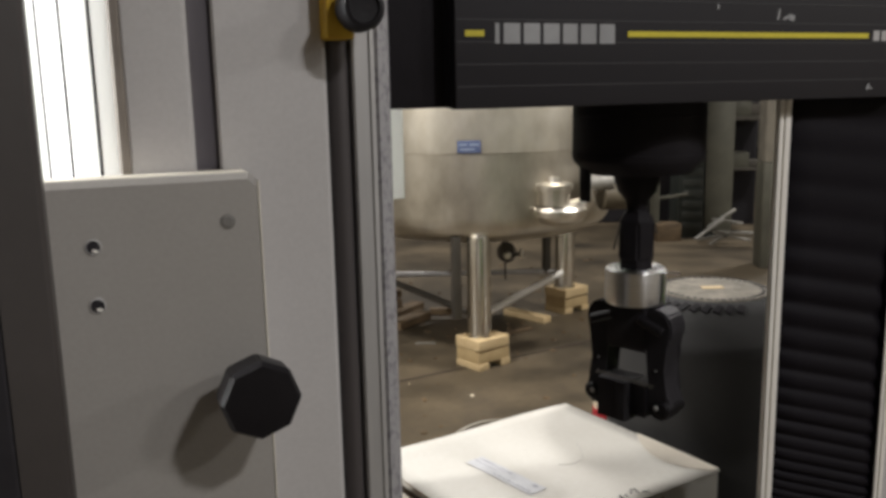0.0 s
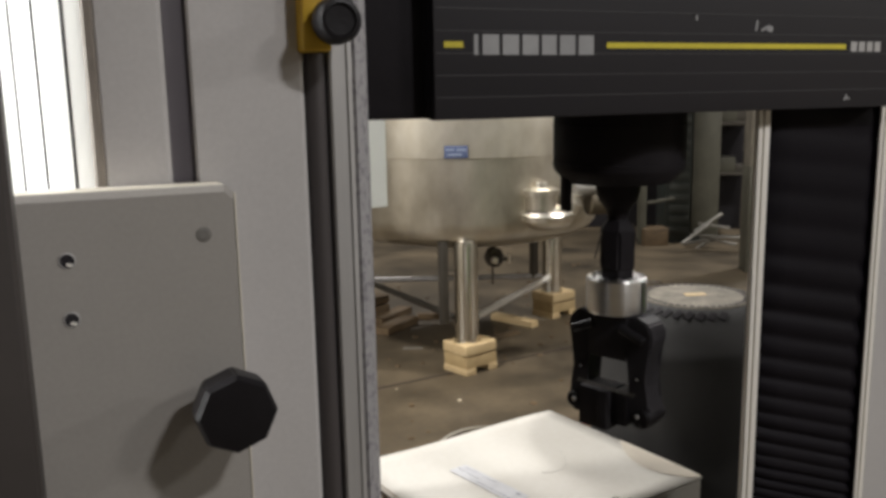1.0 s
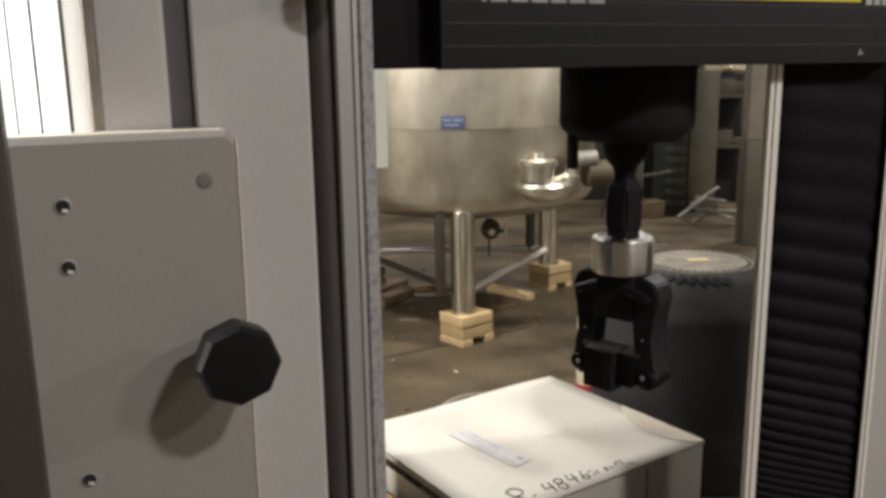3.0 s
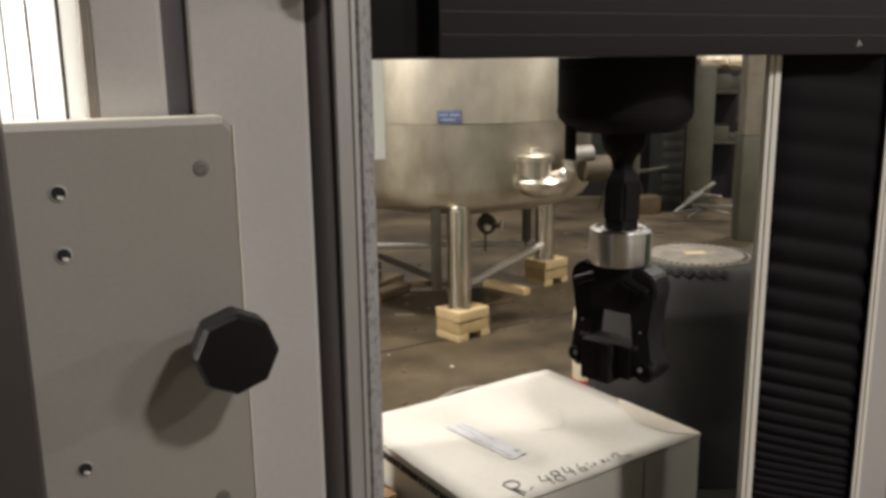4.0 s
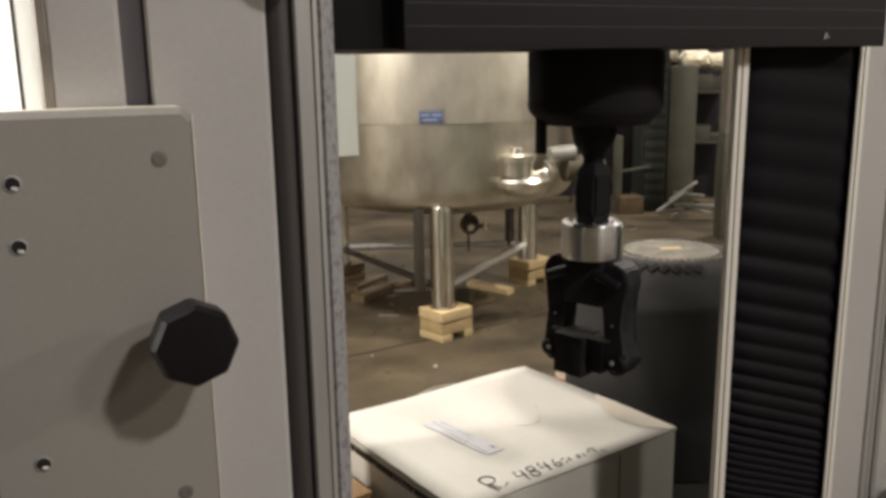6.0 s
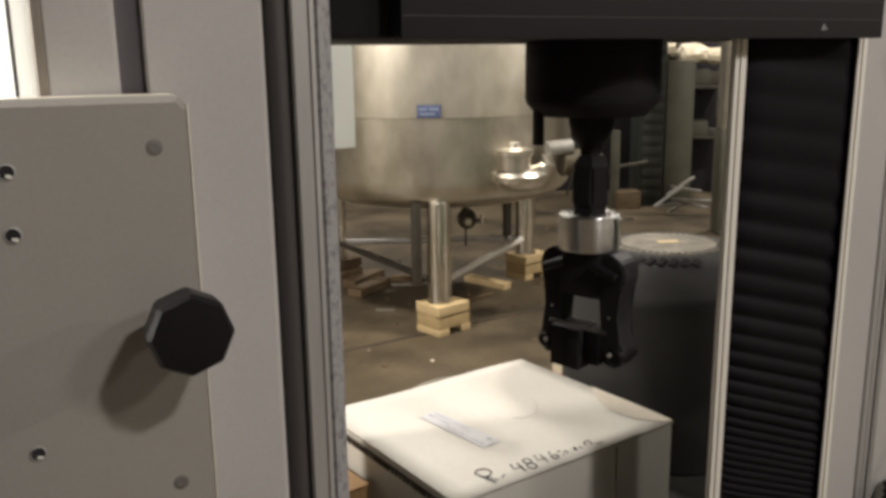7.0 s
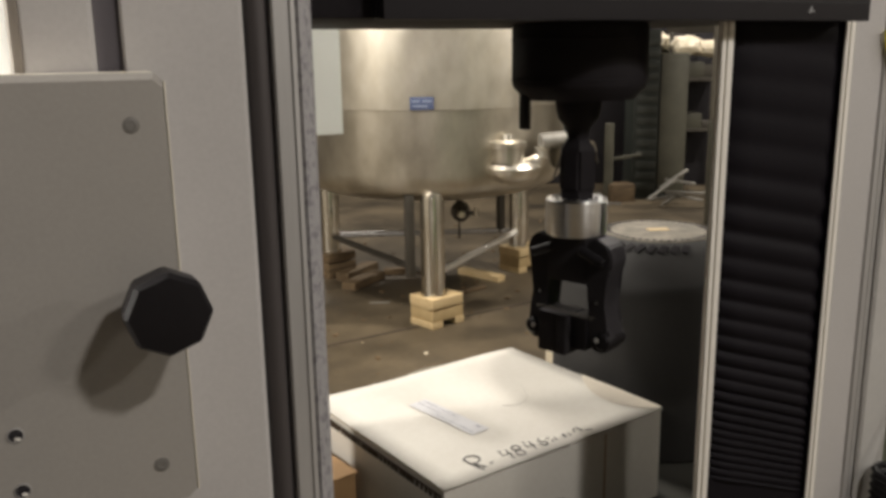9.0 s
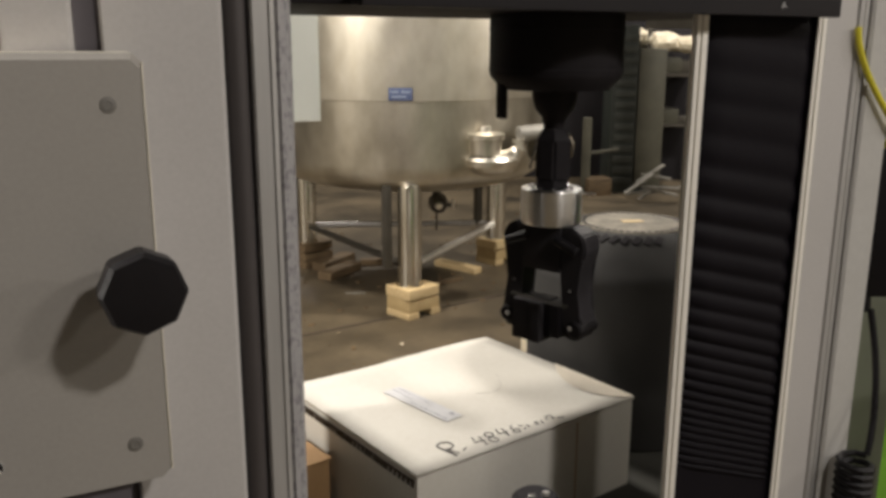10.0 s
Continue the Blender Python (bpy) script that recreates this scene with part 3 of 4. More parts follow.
bmesh.ops.bevel(bm, geom=[e for e in bm.edges if abs(e.verts[0].co.z - e.verts[1].co.z) > 0.02], offset=0.0025, segments=2, affect="EDGES")
part("stem_nut", bm, CELL_BLACK, cell)
for pins in (((0.0245, 0.0, 1.330), (0.0175, 0.0, 1.350)), ((-0.0265, 0.0, 1.318), (-0.0185, 0.0, 1.344))):
    bm = bmesh.new()
    rod(bm, *pins, 0.0010, 6)
    part("split_pin", bm, DARK_STEEL, cell)

grip = thing("tensile_grip", "black lever action tensile grip with turned steel collar", "tensile grip", pose(GX, GY, 0.0025, 0, 0, 23))
bm = bmesh.new()
lathe(bm, [(0, 1.2945), (0.0240, 1.2945), (0.0250, 1.2960), (0.0288, 1.2955), (0.0300, 1.2940), (0.0300, 1.263), (0.0288, 1.2605), (0.02, 1.2595), (0, 1.2595)], 64)
collar = part("collar", bm, STEEL, grip, "bright turned steel collar")
for k in range(10):
    bm = bmesh.new()
    a = 2 * math.pi * k / 10
    box(bm, 0.0186, 0.0212, -0.0013, 0.0013, 1.2940, 1.2966, 0.0004, m=pose(0, 0, 0, 0, 0, math.degrees(a)))
    part("tooth", bm, STEEL, collar)
bm = bmesh.new()
rod(bm, (0.012, -0.024, 1.2905), (0.020, -0.038, 1.2905), 0.0013, 10)
part("locking_pin", bm, STEEL, grip)
bm = bmesh.new()
box(bm, -0.0165, 0.0165, -0.0225, 0.0225, 1.2135, 1.2594, 0.003)
box(bm, -0.012, 0.012, -0.030, 0.030, 1.230, 1.258, 0.004)
part("yoke", bm, BLACK_STEEL, grip)
for s in (-1, 1):
    # a lever: top pivot, waisted arm, lower roller
    bm = bmesh.new()
    prof = [(0.020, 1.258), (0.034, 1.260), (0.045, 1.254), (0.0495, 1.244), (0.0485, 1.232), (0.043, 1.222), (0.0425, 1.198), (0.0435, 1.180), (0.048, 1.170), (0.049, 1.157), (0.043, 1.147), (0.031, 1.148), (0.0255, 1.158), (0.0255, 1.184), (0.0245, 1.212), (0.017, 1.232)]
    w = 0.0145 if s < 0 else 0.012
    low = [bm.verts.new((-w, s * y, z)) for y, z in prof]
    high = [bm.verts.new((w, s * y, z)) for y, z in prof]
    n = len(prof)
    for i in range(n):
        bm.faces.new((low[i], low[(i + 1) % n], high[(i + 1) % n], high[i]))
    bm.faces.new(low[::-1])
    bm.faces.new(high)
    bmesh.ops.bevel(bm, geom=bm.edges[:], offset=0.0018, segments=2, affect="EDGES")
    arm = part("lever", bm, BLACK_STEEL, grip)
    bm = bmesh.new()
    rod(bm, (-w - 0.0025, s * 0.016, 1.248), (-w - 0.0025, s * 0.042, 1.238), 0.0050, 14)
    part("pivot", bm, BLACK_PLASTIC, arm)
    bm = bmesh.new()
    rod(bm, (-w - 0.003, s * 0.0415, 1.160), (w + 0.003, s * 0.0415, 1.160), 0.0088, 20)
    part("roller", bm, BLACK_PLASTIC, arm)
    bm = bmesh.new()
    rod(bm, (-w - 0.0012, s * 0.034, 1.198), (-w + 0.001, s * 0.034, 1.198), 0.0013, 8)
    part("set_screw", bm, STEEL, arm)
    bm = bmesh.new()
    rod(bm, (-w - 0.0062, s * 0.038, 1.162), (-w - 0.0045, s * 0.038, 1.162), 0.0026, 10)
    part("pin_head", bm, ALU_DULL, arm)
bm = bmesh.new()
box(bm, -0.026, 0.008, -0.008, 0.026, 1.1415, 1.183, 0.0015)
box(bm, -0.0275, -0.0262, -0.0075, 0.004, 1.142, 1.182, 0.0004)
part("jaw", bm, BLACK_STEEL, grip)
bm = bmesh.new()
box(bm, -0.020, 0.008, -0.026, -0.0085, 1.148, 1.182, 0.0015)
part("jaw_plate", bm, BLACK_PLASTIC, grip)

# thin return spring across the levers
bm = bmesh.new()
coil = []
for k in range(133):
    a, f = 2 * math.pi * k / 6, k / 132
    coil.append((-0.0285 + 0.0017 * math.cos(a), -0.040 + 0.066 * f, 1.1860 + 0.003 * f + 0.0017 * math.sin(a)))
pipe(bm, coil, 0.0005, 4)
part("return_spring", bm, DARK_STEEL, grip, "thin coiled return spring")

lower = thing("lower_grip", "black lower grip with bright screws on the table", "tensile grip", (GX - 0.005, 0.80, 0))
bm = bmesh.new()
lathe(bm, [(0, 0.963), (0.020, 0.963), (0.026, 0.958), (0.027, 0.925), (0.022, 0.92), (0.022, TABLE_Z), (0, TABLE_Z)], 24)
part("body", bm, BLACK_STEEL, lower)
for s in (-1, 1):
    bm = bmesh.new()
    lathe(bm, [(0, 0.962), (0.0045, 0.962), (0.004, 0.9665), (0, 0.967)], 10, Matrix.Translation((s * 0.009, -0.006, 0)))
    part("screw", bm, STEEL, lower)

# ---- on the table ----
BN, BR, BF = Vector((0.453, 0.848)), Vector((0.793, 0.910)), Vector((0.742, 1.203))
bx = (BR - BN).normalized()
ang = math.degrees(math.atan2(bx.y, bx.x))
BW, BD, BH = (BR - BN).length, (BF - BR).length, 0.990 - TABLE_Z
white_box = thing("white_box", "white cardboard box with handwriting on its lid", "box", pose(BN.x, BN.y, TABLE_Z, 0, 0, ang))
bm = bmesh.new()
box(bm, 0.001, BW - 0.001, 0.001, BD - 0.001, 0, BH - 0.004, 0.0015)
part("body", bm, WHITE_CARD, white_box)
# lid, a little bowed and lifted at its corners
bm = bmesh.new()
n = 12
top = {}
for i in range(n + 1):
    for j in range(n + 1):
        u, v = i / n, j / n
        lift = 0.0012 * math.sin(math.pi * u) * math.sin(math.pi * v) - 0.004 * max(0, u - 0.55) * max(0, v - 0.3) * 2.2 + 0.0015 * math.sin(7 * u + 2) * v
        top[i, j] = bm.verts.new((u * BW, v * BD, BH - 0.002 + lift))
for i in range(n):
    for j in range(n):
        bm.faces.new((top[i, j], top[i + 1, j], top[i + 1, j + 1], top[i, j + 1]))
ob = part("lid", bm, WHITE_CARD, white_box)
mod = ob.modifiers.new("thick", "SOLIDIFY")
mod.thickness, mod.offset = 0.003, 1
bm = bmesh.new()
box(bm, BW * 0.70, BW * 0.70 + 0.0012, -0.0004, 0.002, 0.0, BH - 0.006)
part("corner_seam", bm, BROWN_CARD, white_box, smooth=0)
# open flutes along one edge of the lid
rnd = random.Random(4)
bm = bmesh.new()
box(bm, -0.0012, 0.0, 0.004, BD - 0.004, BH - 0.0105, BH - 0.0075)
for k in range(34):
    y = 0.006 + k * (BD - 0.012) / 34
    box(bm, -0.0016, 0.0004, y, y + rnd.uniform(0.003, 0.0055), BH - 0.0165, BH - 0.0105)
part("corrugated_edge", bm, CARD_EDGE, white_box, "dark open flutes of the cardboard", smooth=0)


def lid_z(x, y):
    u, v = x / BW, y / BD
    return BH + 0.0016 + 0.0012 * math.sin(math.pi * u) * math.sin(math.pi * v) - 0.004 * max(0, u - 0.55) * max(0, v - 0.3) * 2.2 + 0.0015 * math.sin(7 * u + 2) * v


# tan strip painted for the shade along the bent side of the lid
bm = bmesh.new()
inner = bend((BW - 0.0005, 0.145, 0), (0.268, 0.060, 0), (0.335, 0.002, 0), 10)
ins = [bm.verts.new((p.x, p.y, lid_z(p.x, p.y) + 0.0006)) for p in inner]
outs = [bm.verts.new((BW + 0.0004, p.y, lid_z(BW, p.y) + 0.0006)) for p in inner]
for k in range(10):
    bm.faces.new((ins[k], ins[k + 1], outs[k + 1], outs[k]))
part("lid_shade", bm, LID_SHADE, white_box, "tan strip for the shade along the lid")
# handwriting in marker; what cannot be read is short bars
def arc(cx, cy, rx, ry, a0, a1, n=10):
    return [(cx + rx * math.cos(radians(a0 + (a1 - a0) * k / n)), cy + ry * math.sin(radians(a0 + (a1 - a0) * k / n))) for k in range(n + 1)]


GLYPHS = [
    [[(0.0605, 0.0075), (0.0575, 0.022), (0.0550, 0.0395)], arc(0.0635, 0.0345, 0.0095, 0.0090, 150, -120, 12), [(0.0600, 0.0250), (0.0660, 0.0110)]],
    [[(0.0735, 0.0135), (0.0800, 0.0172)]],
    [[(0.1010, 0.0325), (0.0965, 0.0205), (0.1095, 0.0195)], [(0.1090, 0.0300), (0.1045, 0.0085)]],
    [arc(0.1215, 0.0265, 0.0052, 0.0055, 0, 360, 12), arc(0.1185, 0.0145, 0.0056, 0.0062, 0, 360, 12)],
    [[(0.1375, 0.0330), (0.1330, 0.0205), (0.1450, 0.0200)], [(0.1440, 0.0300), (0.1395, 0.0105)]],
    [[(0.1585, 0.0295), (0.1530, 0.0225)], arc(0.1550, 0.0155, 0.0046, 0.0046, 130, 470, 12)],
    [[(0.1655, 0.0235), (0.1700, 0.0225)], [(0.1660, 0.0130), (0.1700, 0.0165)]],
    [[(0.1755, 0.0205), (0.1740, 0.0135)]],
    [[(0.1880, 0.0200), (0.1865, 0.0125)], [(0.1900, 0.0205), (0.1890, 0.0130)]],
    [[(0.1965, 0.0190), (0.1950, 0.0115)]],
    [[(0.2050, 0.0165), (0.2100, 0.0235), (0.2160, 0.0225), (0.2140, 0.0125)]],
    [[(0.2185, 0.0115), (0.2275, 0.0085)]],
]
for line in [line for glyph in GLYPHS for line in glyph]:
    bm = bmesh.new()
    sides = []
    for k, (px, py) in enumerate(line):
        (ax, ay), (ex, ey) = line[max(0, k - 1)], line[min(len(line) - 1, k + 1)]
        run = math.hypot(ex - ax, ey - ay)
        nx, ny = -(ey - ay) / run * 0.0008, (ex - ax) / run * 0.0008
        sides.append([bm.verts.new((px + f * nx, py + f * ny, lid_z(px, py) + up)) for f, up in ((1, 0.0), (1, 0.0004), (-1, 0.0004), (-1, 0.0))])
    for p, q in zip(sides, sides[1:]):
        for k in range(4):
            bm.faces.new((p[k], p[(k + 1) % 4], q[(k + 1) % 4], q[k]))
    bm.faces.new(sides[0])
    bm.faces.new(sides[-1][::-1])
    part("marker_stroke", bm, INK, white_box, "black marker stroke", smooth=0)
bm = bmesh.new()
PLM = pose(0.111, 0.145, lid_z(0.111, 0.145) + 0.0002, 0, 0, -85)
box(bm, -0.061, 0.061, -0.014, 0.014, 0, 0.0002, m=PLM)
part("paper_label", bm, PAPER, white_box, "small bluish white paper label", smooth=0)
bm = bmesh.new()
rnd = random.Random(3)
for row, (xs, xe) in enumerate(((-0.056, 0.005), (-0.058, -0.02), (-0.012, 0.056))):
    x = xs
    while x < xe:
        w = rnd.uniform(0.002, 0.006)
        box(bm, x, x + w, 0.0072 - row * 0.008, 0.0086 - row * 0.008 + rnd.uniform(-0.0004, 0.0006), 0.0002, 0.0004, m=PLM)
        x += w + rnd.uniform(0.0015, 0.004)
box(bm, 0.044, 0.051, 0.006, 0.0095, 0.0002, 0.0004, m=PLM)
part("label_print", bm, LABEL_INK, white_box, "faded bluish print bars", smooth=0)
# A thin grey curve laid across the lid.
bm = bmesh.new()
pipe(bm, [(p.x, p.y, lid_z(p.x, p.y)) for p in bend((0.250, 0.165, 0), (0.222, 0.098, 0), (0.186, 0.128, 0), 16)], 0.00030, 4)
part("faint_curve", bm, CURVE_GREY, white_box, "faint grey curve on the lid")

brown = thing("brown_box", "open brown cardboard box beside the white box", "box", pose(0.30, 0.985, TABLE_Z, 0, 0, ang + 3))
bm = bmesh.new()
box(bm, 0, 0.115, 0, 0.16, 0, 0.004)
box(bm, 0, 0.115, 0, 0.004, 0.004, 0.075, 0.001)
box(bm, 0, 0.115, 0.156, 0.16, 0.004, 0.075, 0.001)
box(bm, 0, 0.004, 0.004, 0.156, 0.004, 0.075, 0.001)
box(bm, 0.111, 0.115, 0.004, 0.156, 0.004, 0.075, 0.001)
part("body", bm, BROWN_CARD, brown)
bm = bmesh.new()
box(bm, -0.002, 0.117, -0.002, 0.162, 0.0755, 0.079, 0.001)
part("flap", bm, BROWN_CARD, brown)

# round black drum with a slotted, dusty top
DX, DY, DR = 0.936, 1.106, 0.155
DZ = 1.172
drum = thing("black_drum", "black plastic drum housing with slotted dusty top", "drum", (DX, DY, TABLE_Z))
H = DZ - TABLE_Z
bm = bmesh.new()
lathe(bm, [(0, 0), (DR - 0.006, 0), (DR - 0.002, 0.004), (DR, H - 0.066), (DR - 0.003, H - 0.056), (DR - 0.011, H - 0.047), (0.112, H - 0.015), (0.100, H - 0.006), (0.086, H), (0.082, H - 0.004), (0.0, H - 0.004)], 64)
part("housing", bm, DRUM, drum)
bm = bmesh.new()
lathe(bm, [(0, H - 0.003), (0.079, H - 0.003), (0.081, H - 0.001), (0.079, H + 0.001), (0, H + 0.002)], 48)
part("grille", bm, DRUM_TOP, drum, "dusty grey perforated top")
bm = bmesh.new()
box(bm, -0.016, 0.016, -0.008, 0.008, H + 0.002, H + 0.0026, m=pose(0, 0, 0, 0, 0, -20))
part("sticker", bm, WOOD, drum, "small yellow sticker")
slot = bmesh.new()
box(slot, -0.0050, 0.0050, -0.0080, 0.0080, -0.0010, 0.0010, 0.0005)
slot_mesh = mesh_of("vent_slot", slot, CELL_BLACK, 0)
hole = bmesh.new()
lathe(hole, [(0, 0), (0.0032, 0), (0.0032, 0.0008), (0, 0.0008)], 8)
hole_mesh = mesh_of("grille_hole", hole, BLACK_STEEL, 0)
for k in range(9):
    a = radians(181 + k * 9.0)
    ob = new("vent_slot", slot_mesh)
    ob.parent = drum
    r = 0.1010
    ob.matrix_local = Matrix.Translation((r * math.cos(a), r * math.sin(a), H - 0.0060)) @ pose(0, 0, 0, 0, 0, math.degrees(a) - 90) @ pose(0, 0, 0, -32, 0, 0) @ pose(0, 0, 0, 0, 0, -32)
for k in range(46):
    a = 2 * math.pi * k / 46
    ob = new("grille_hole", hole_mesh)
    ob.parent = drum
    ob.matrix_local = Matrix.Translation((0.0735 * math.cos(a), 0.0735 * math.sin(a), H + 0.0010))

# hose loop lying behind the box
bm = bmesh.new()
pipe(bm, bend((0.545, 1.245, 0.925), (0.655, 1.395, 0.93), (0.76, 1.25, 0.925), 18), 0.0045, 10)
pipe(bm, bend((0.56, 1.24, 0.916), (0.655, 1.37, 0.92), (0.75, 1.24, 0.916), 18), 0.0045, 10)
box(bm, 0.54, 0.77, 1.225, 1.255, TABLE_Z, 0.925, 0.004)
solid("hose", bm, HOSE, "dull translucent hose loop behind the white box", "hose")

# ---- the tank ----
TX, TY, TR = 2.27, 4.83, 0.80
tank = thing("steel_tank", "brushed stainless steel tank on three pipe legs", "tank", (TX, TY, 0))
bm = bmesh.new()
prof = [(0, 0.58), (0.30, 0.604), (0.55, 0.640), (0.66, 0.664), (0.725, 0.688), (0.765, 0.712), (0.788, 0.742), (0.798, 0.778), (0.80, 0.81), (0.80, 1.146), (0.798, 1.1475), (0.0, 1.1475)]
lathe(bm, prof, 96)
part("lower_shell", bm, STAINLESS, tank)
bm = bmesh.new()
lathe(bm, [(0, 1.148), (0.800, 1.148), (0.8025, 1.150), (0.8025, 2.05), (0.77, 2.13), (0.55, 2.24), (0.0, 2.30)], 96)
part("upper_shell", bm, STAINLESS_UP, tank, "paler satin upper shell")
LEGS = [(1.960 - TX, 4.15 - TY), (2.965 - TX, 4.955 - TY), (1.80 - TX, 5.42 - TY)]
for lx, ly in LEGS:
    bm = bmesh.new()
    lathe(bm, [(0, 0.165), (0.072, 0.165), (0.072, 0.172), (0.065, 0.174), (0.065, 0.690), (0.060, 0.715), (0.04, 0.732), (0, 0.738)], 28, Matrix.Translation((lx, ly, 0)))
    part("leg", bm, LEG, tank, "polished pipe leg")
    bm = bmesh.new()
    ox, oy = -0.11, 0.05
    box(bm, lx + ox - 0.022, lx + ox + 0.022, ly + oy - 0.022, ly + oy + 0.022, 0.26, 0.71, 0.004)
    part("inner_post", bm, DARK_STEEL, tank, "dark square post beside the leg")
for a, b, material in ((0, 1, ALU), (0, 2, DARK_STEEL), (2, 1, ALU_DULL)):
    bm = bmesh.new()
    rod(bm, (*LEGS[a], 0.27), (*LEGS[b], 0.27), 0.019, 16)
    part("brace", bm, material, tank, "horizontal brace tube")
# drain valve below
bm = bmesh.new()
rod(bm, (0.15, -0.08, 0.60), (0.15, -0.08, 0.44), 0.020, 14)
lathe(bm, [(0, -0.03), (0.055, -0.03), (0.066, 0), (0.055, 0.03), (0, 0.03)], 20, pose(0.15, -0.10, 0.485, 70, 0, 20))
rod(bm, (0.15, -0.08, 0.44), (0.15, -0.08, 0.31), 0.007, 10)
rod(bm, (0.10, -0.13, 0.49), (0.235, -0.17, 0.475), 0.011, 10)
part("drain_valve", bm, DARK_STEEL, tank, "dark drain valve under the tank")
bm = bmesh.new()
lathe(bm, [(0, 0.0), (0.022, 0.0), (0.026, 0.012), (0.020, 0.040), (0, 0.044)], 16, pose(0.13, -0.145, 0.478, 90, 0, -20))
part("valve_hub", bm, POLISHED, tank, "bright valve hub")
bm = bmesh.new()
rod(bm, (0.215, -0.175, 0.455), (0.215, -0.175, 0.515), 0.011, 10)
part("valve_handle", bm, POLISHED, tank, "short bright valve handle")
# side outlet: elbow, flange and clamp
o = Vector((0.085, -0.85, 0.845))
bm = bmesh.new()
lathe(bm, [(0.0, 0), (0.07, 0.0), (0.115, 0.014), (0.140, 0.035), (0.142, 0.055), (0.125, 0.066), (0.085, 0.070), (0.080, 0.075), (0.0, 0.075)], 36, Matrix.Translation(o + Vector((0.02, 0.02, -0.085))) @ Matrix.Diagonal((1.05, 0.8, 1.5, 1)))
part("outlet_bowl", bm, POLISHED, tank, "polished outlet bowl")
bm = bmesh.new()
lathe(bm, [(0.0, 0), (0.072, 0.0), (0.074, 0.07), (0.085, 0.075), (0.085, 0.10), (0.072, 0.106), (0.030, 0.112), (0.026, 0.135), (0.0, 0.137)], 30, Matrix.Translation(o + Vector((-0.02, 0.02, 0.022))) @ Matrix.Diagonal((1.2, 1.0, 1.1, 1)))
part("outlet_body", bm, POLISHED, tank, "polished outlet fitting")
bm = bmesh.new()
pipe(bm, [o + Vector(p) for p in ((0.05, 0.02, -0.005), (0.10, 0.01, -0.002), (0.145, 0.0, 0.015), (0.170, -0.005, 0.045), (0.175, -0.005, 0.095))], 0.046, 18)
part("outlet_elbow", bm, POLISHED, tank)
bm = bmesh.new()
rod(bm, o + Vector((0.255, 0.0, 0.05)), o + Vector((0.47, -0.03, 0.045)), 0.070, 22)
part("outlet_motor", bm, RUST, tank, "brown cast iron actuator")
bm = bmesh.new()
rod(bm, o + Vector((0.165, 0.0, 0.125)), o + Vector((0.30, -0.03, 0.135)), 0.044, 16)
part("outlet_clamp", bm, SCRAP, tank, "dull metal pipe end")
# blue tag on the shell, facing the machine
tg = Vector((1.90 - TX, 4.12 - TY)).normalized()
ta = math.degrees(math.atan2(tg.y, tg.x))
tm = Matrix.Translation((tg.x * 0.8045, tg.y * 0.8045, 1.186)) @ pose(0, 0, 0, 0, 0, ta + 90)
bm = bmesh.new()
box(bm, -0.062, 0.062, -0.003, 0.002, -0.033, 0.033, 0.001)
tag = part("name_plate", bm, BLUE_TAG, tank, "small blue plate with unreadable print", m=tm)
bm = bmesh.new()
for x0, x1, z0, z1 in ((-0.052, -0.010, 0.006, 0.018), (0.002, 0.050, 0.006, 0.018), (-0.048, 0.030, -0.018, -0.008)):
    box(bm, x0, x1, -0.0040, -0.003, z0, z1)
part("print_bar", bm, TAG_PRINT, tag, smooth=0)

# timber blocks under the legs
for k, (lx, ly) in enumerate(LEGS):
    blk = thing("timber_block", "pale pine pallet block under a tank leg", "timber block", pose(TX + lx + 0.02, TY + ly + 0.01, 0, 0, 0, 17), "timber blocks under the tank")
    for name, z0, z1, x0, x1, y0, y1, material in (("board", 0.110, 0.164, -0.108, 0.112, -0.095, 0.095, WOOD), ("spacer", 0.098, 0.1095, -0.1070, 0.09, -0.068, 0.090, BEARER), ("bearer", 0.036, 0.0975, -0.106, 0.117, -0.09, 0.09, BEARER), ("foot", 0.0, 0.0355, -0.110, -0.035, -0.095, 0.09, WOOD), ("foot", 0.0, 0.0355, 0.055, 0.119, -0.095, 0.09, WOOD)):
        bm = bmesh.new()
        box(bm, x0, x1, y0, y1, z0, z1, 0.003)
        part(name, bm, TIMBER if k == 2 else material, blk)

can = thing("white_canister", "white canister with red base on the floor", "canister", (2.155, 3.23, 0))
bm = bmesh.new()
lathe(bm, [(0, 0.045), (0.050, 0.045), (0.052, 0.06), (0.052, 0.36), (0.042, 0.40), (0.022, 0.415), (0.022, 0.44), (0, 0.44)], 24)
part("body", bm, PLASTIC_WRAP, can)
bm = bmesh.new()
lathe(bm, [(0, 0), (0.053, 0), (0.055, 0.004), (0.054, 0.044), (0, 0.0445)], 24)
part("base_ring", bm, RED, can, "red base ring")
# joint in the concrete
bm = bmesh.new()
box(bm, -1.6, 1.6, -0.012, 0.012, 0.0005, 0.002, m=pose(1.75, 4.12, 0, 0, 0, 8))
solid("floor_joint", bm, CARD_EDGE, "dark joint across the concrete floor", "floor joint", kind="structure", smooth=0)
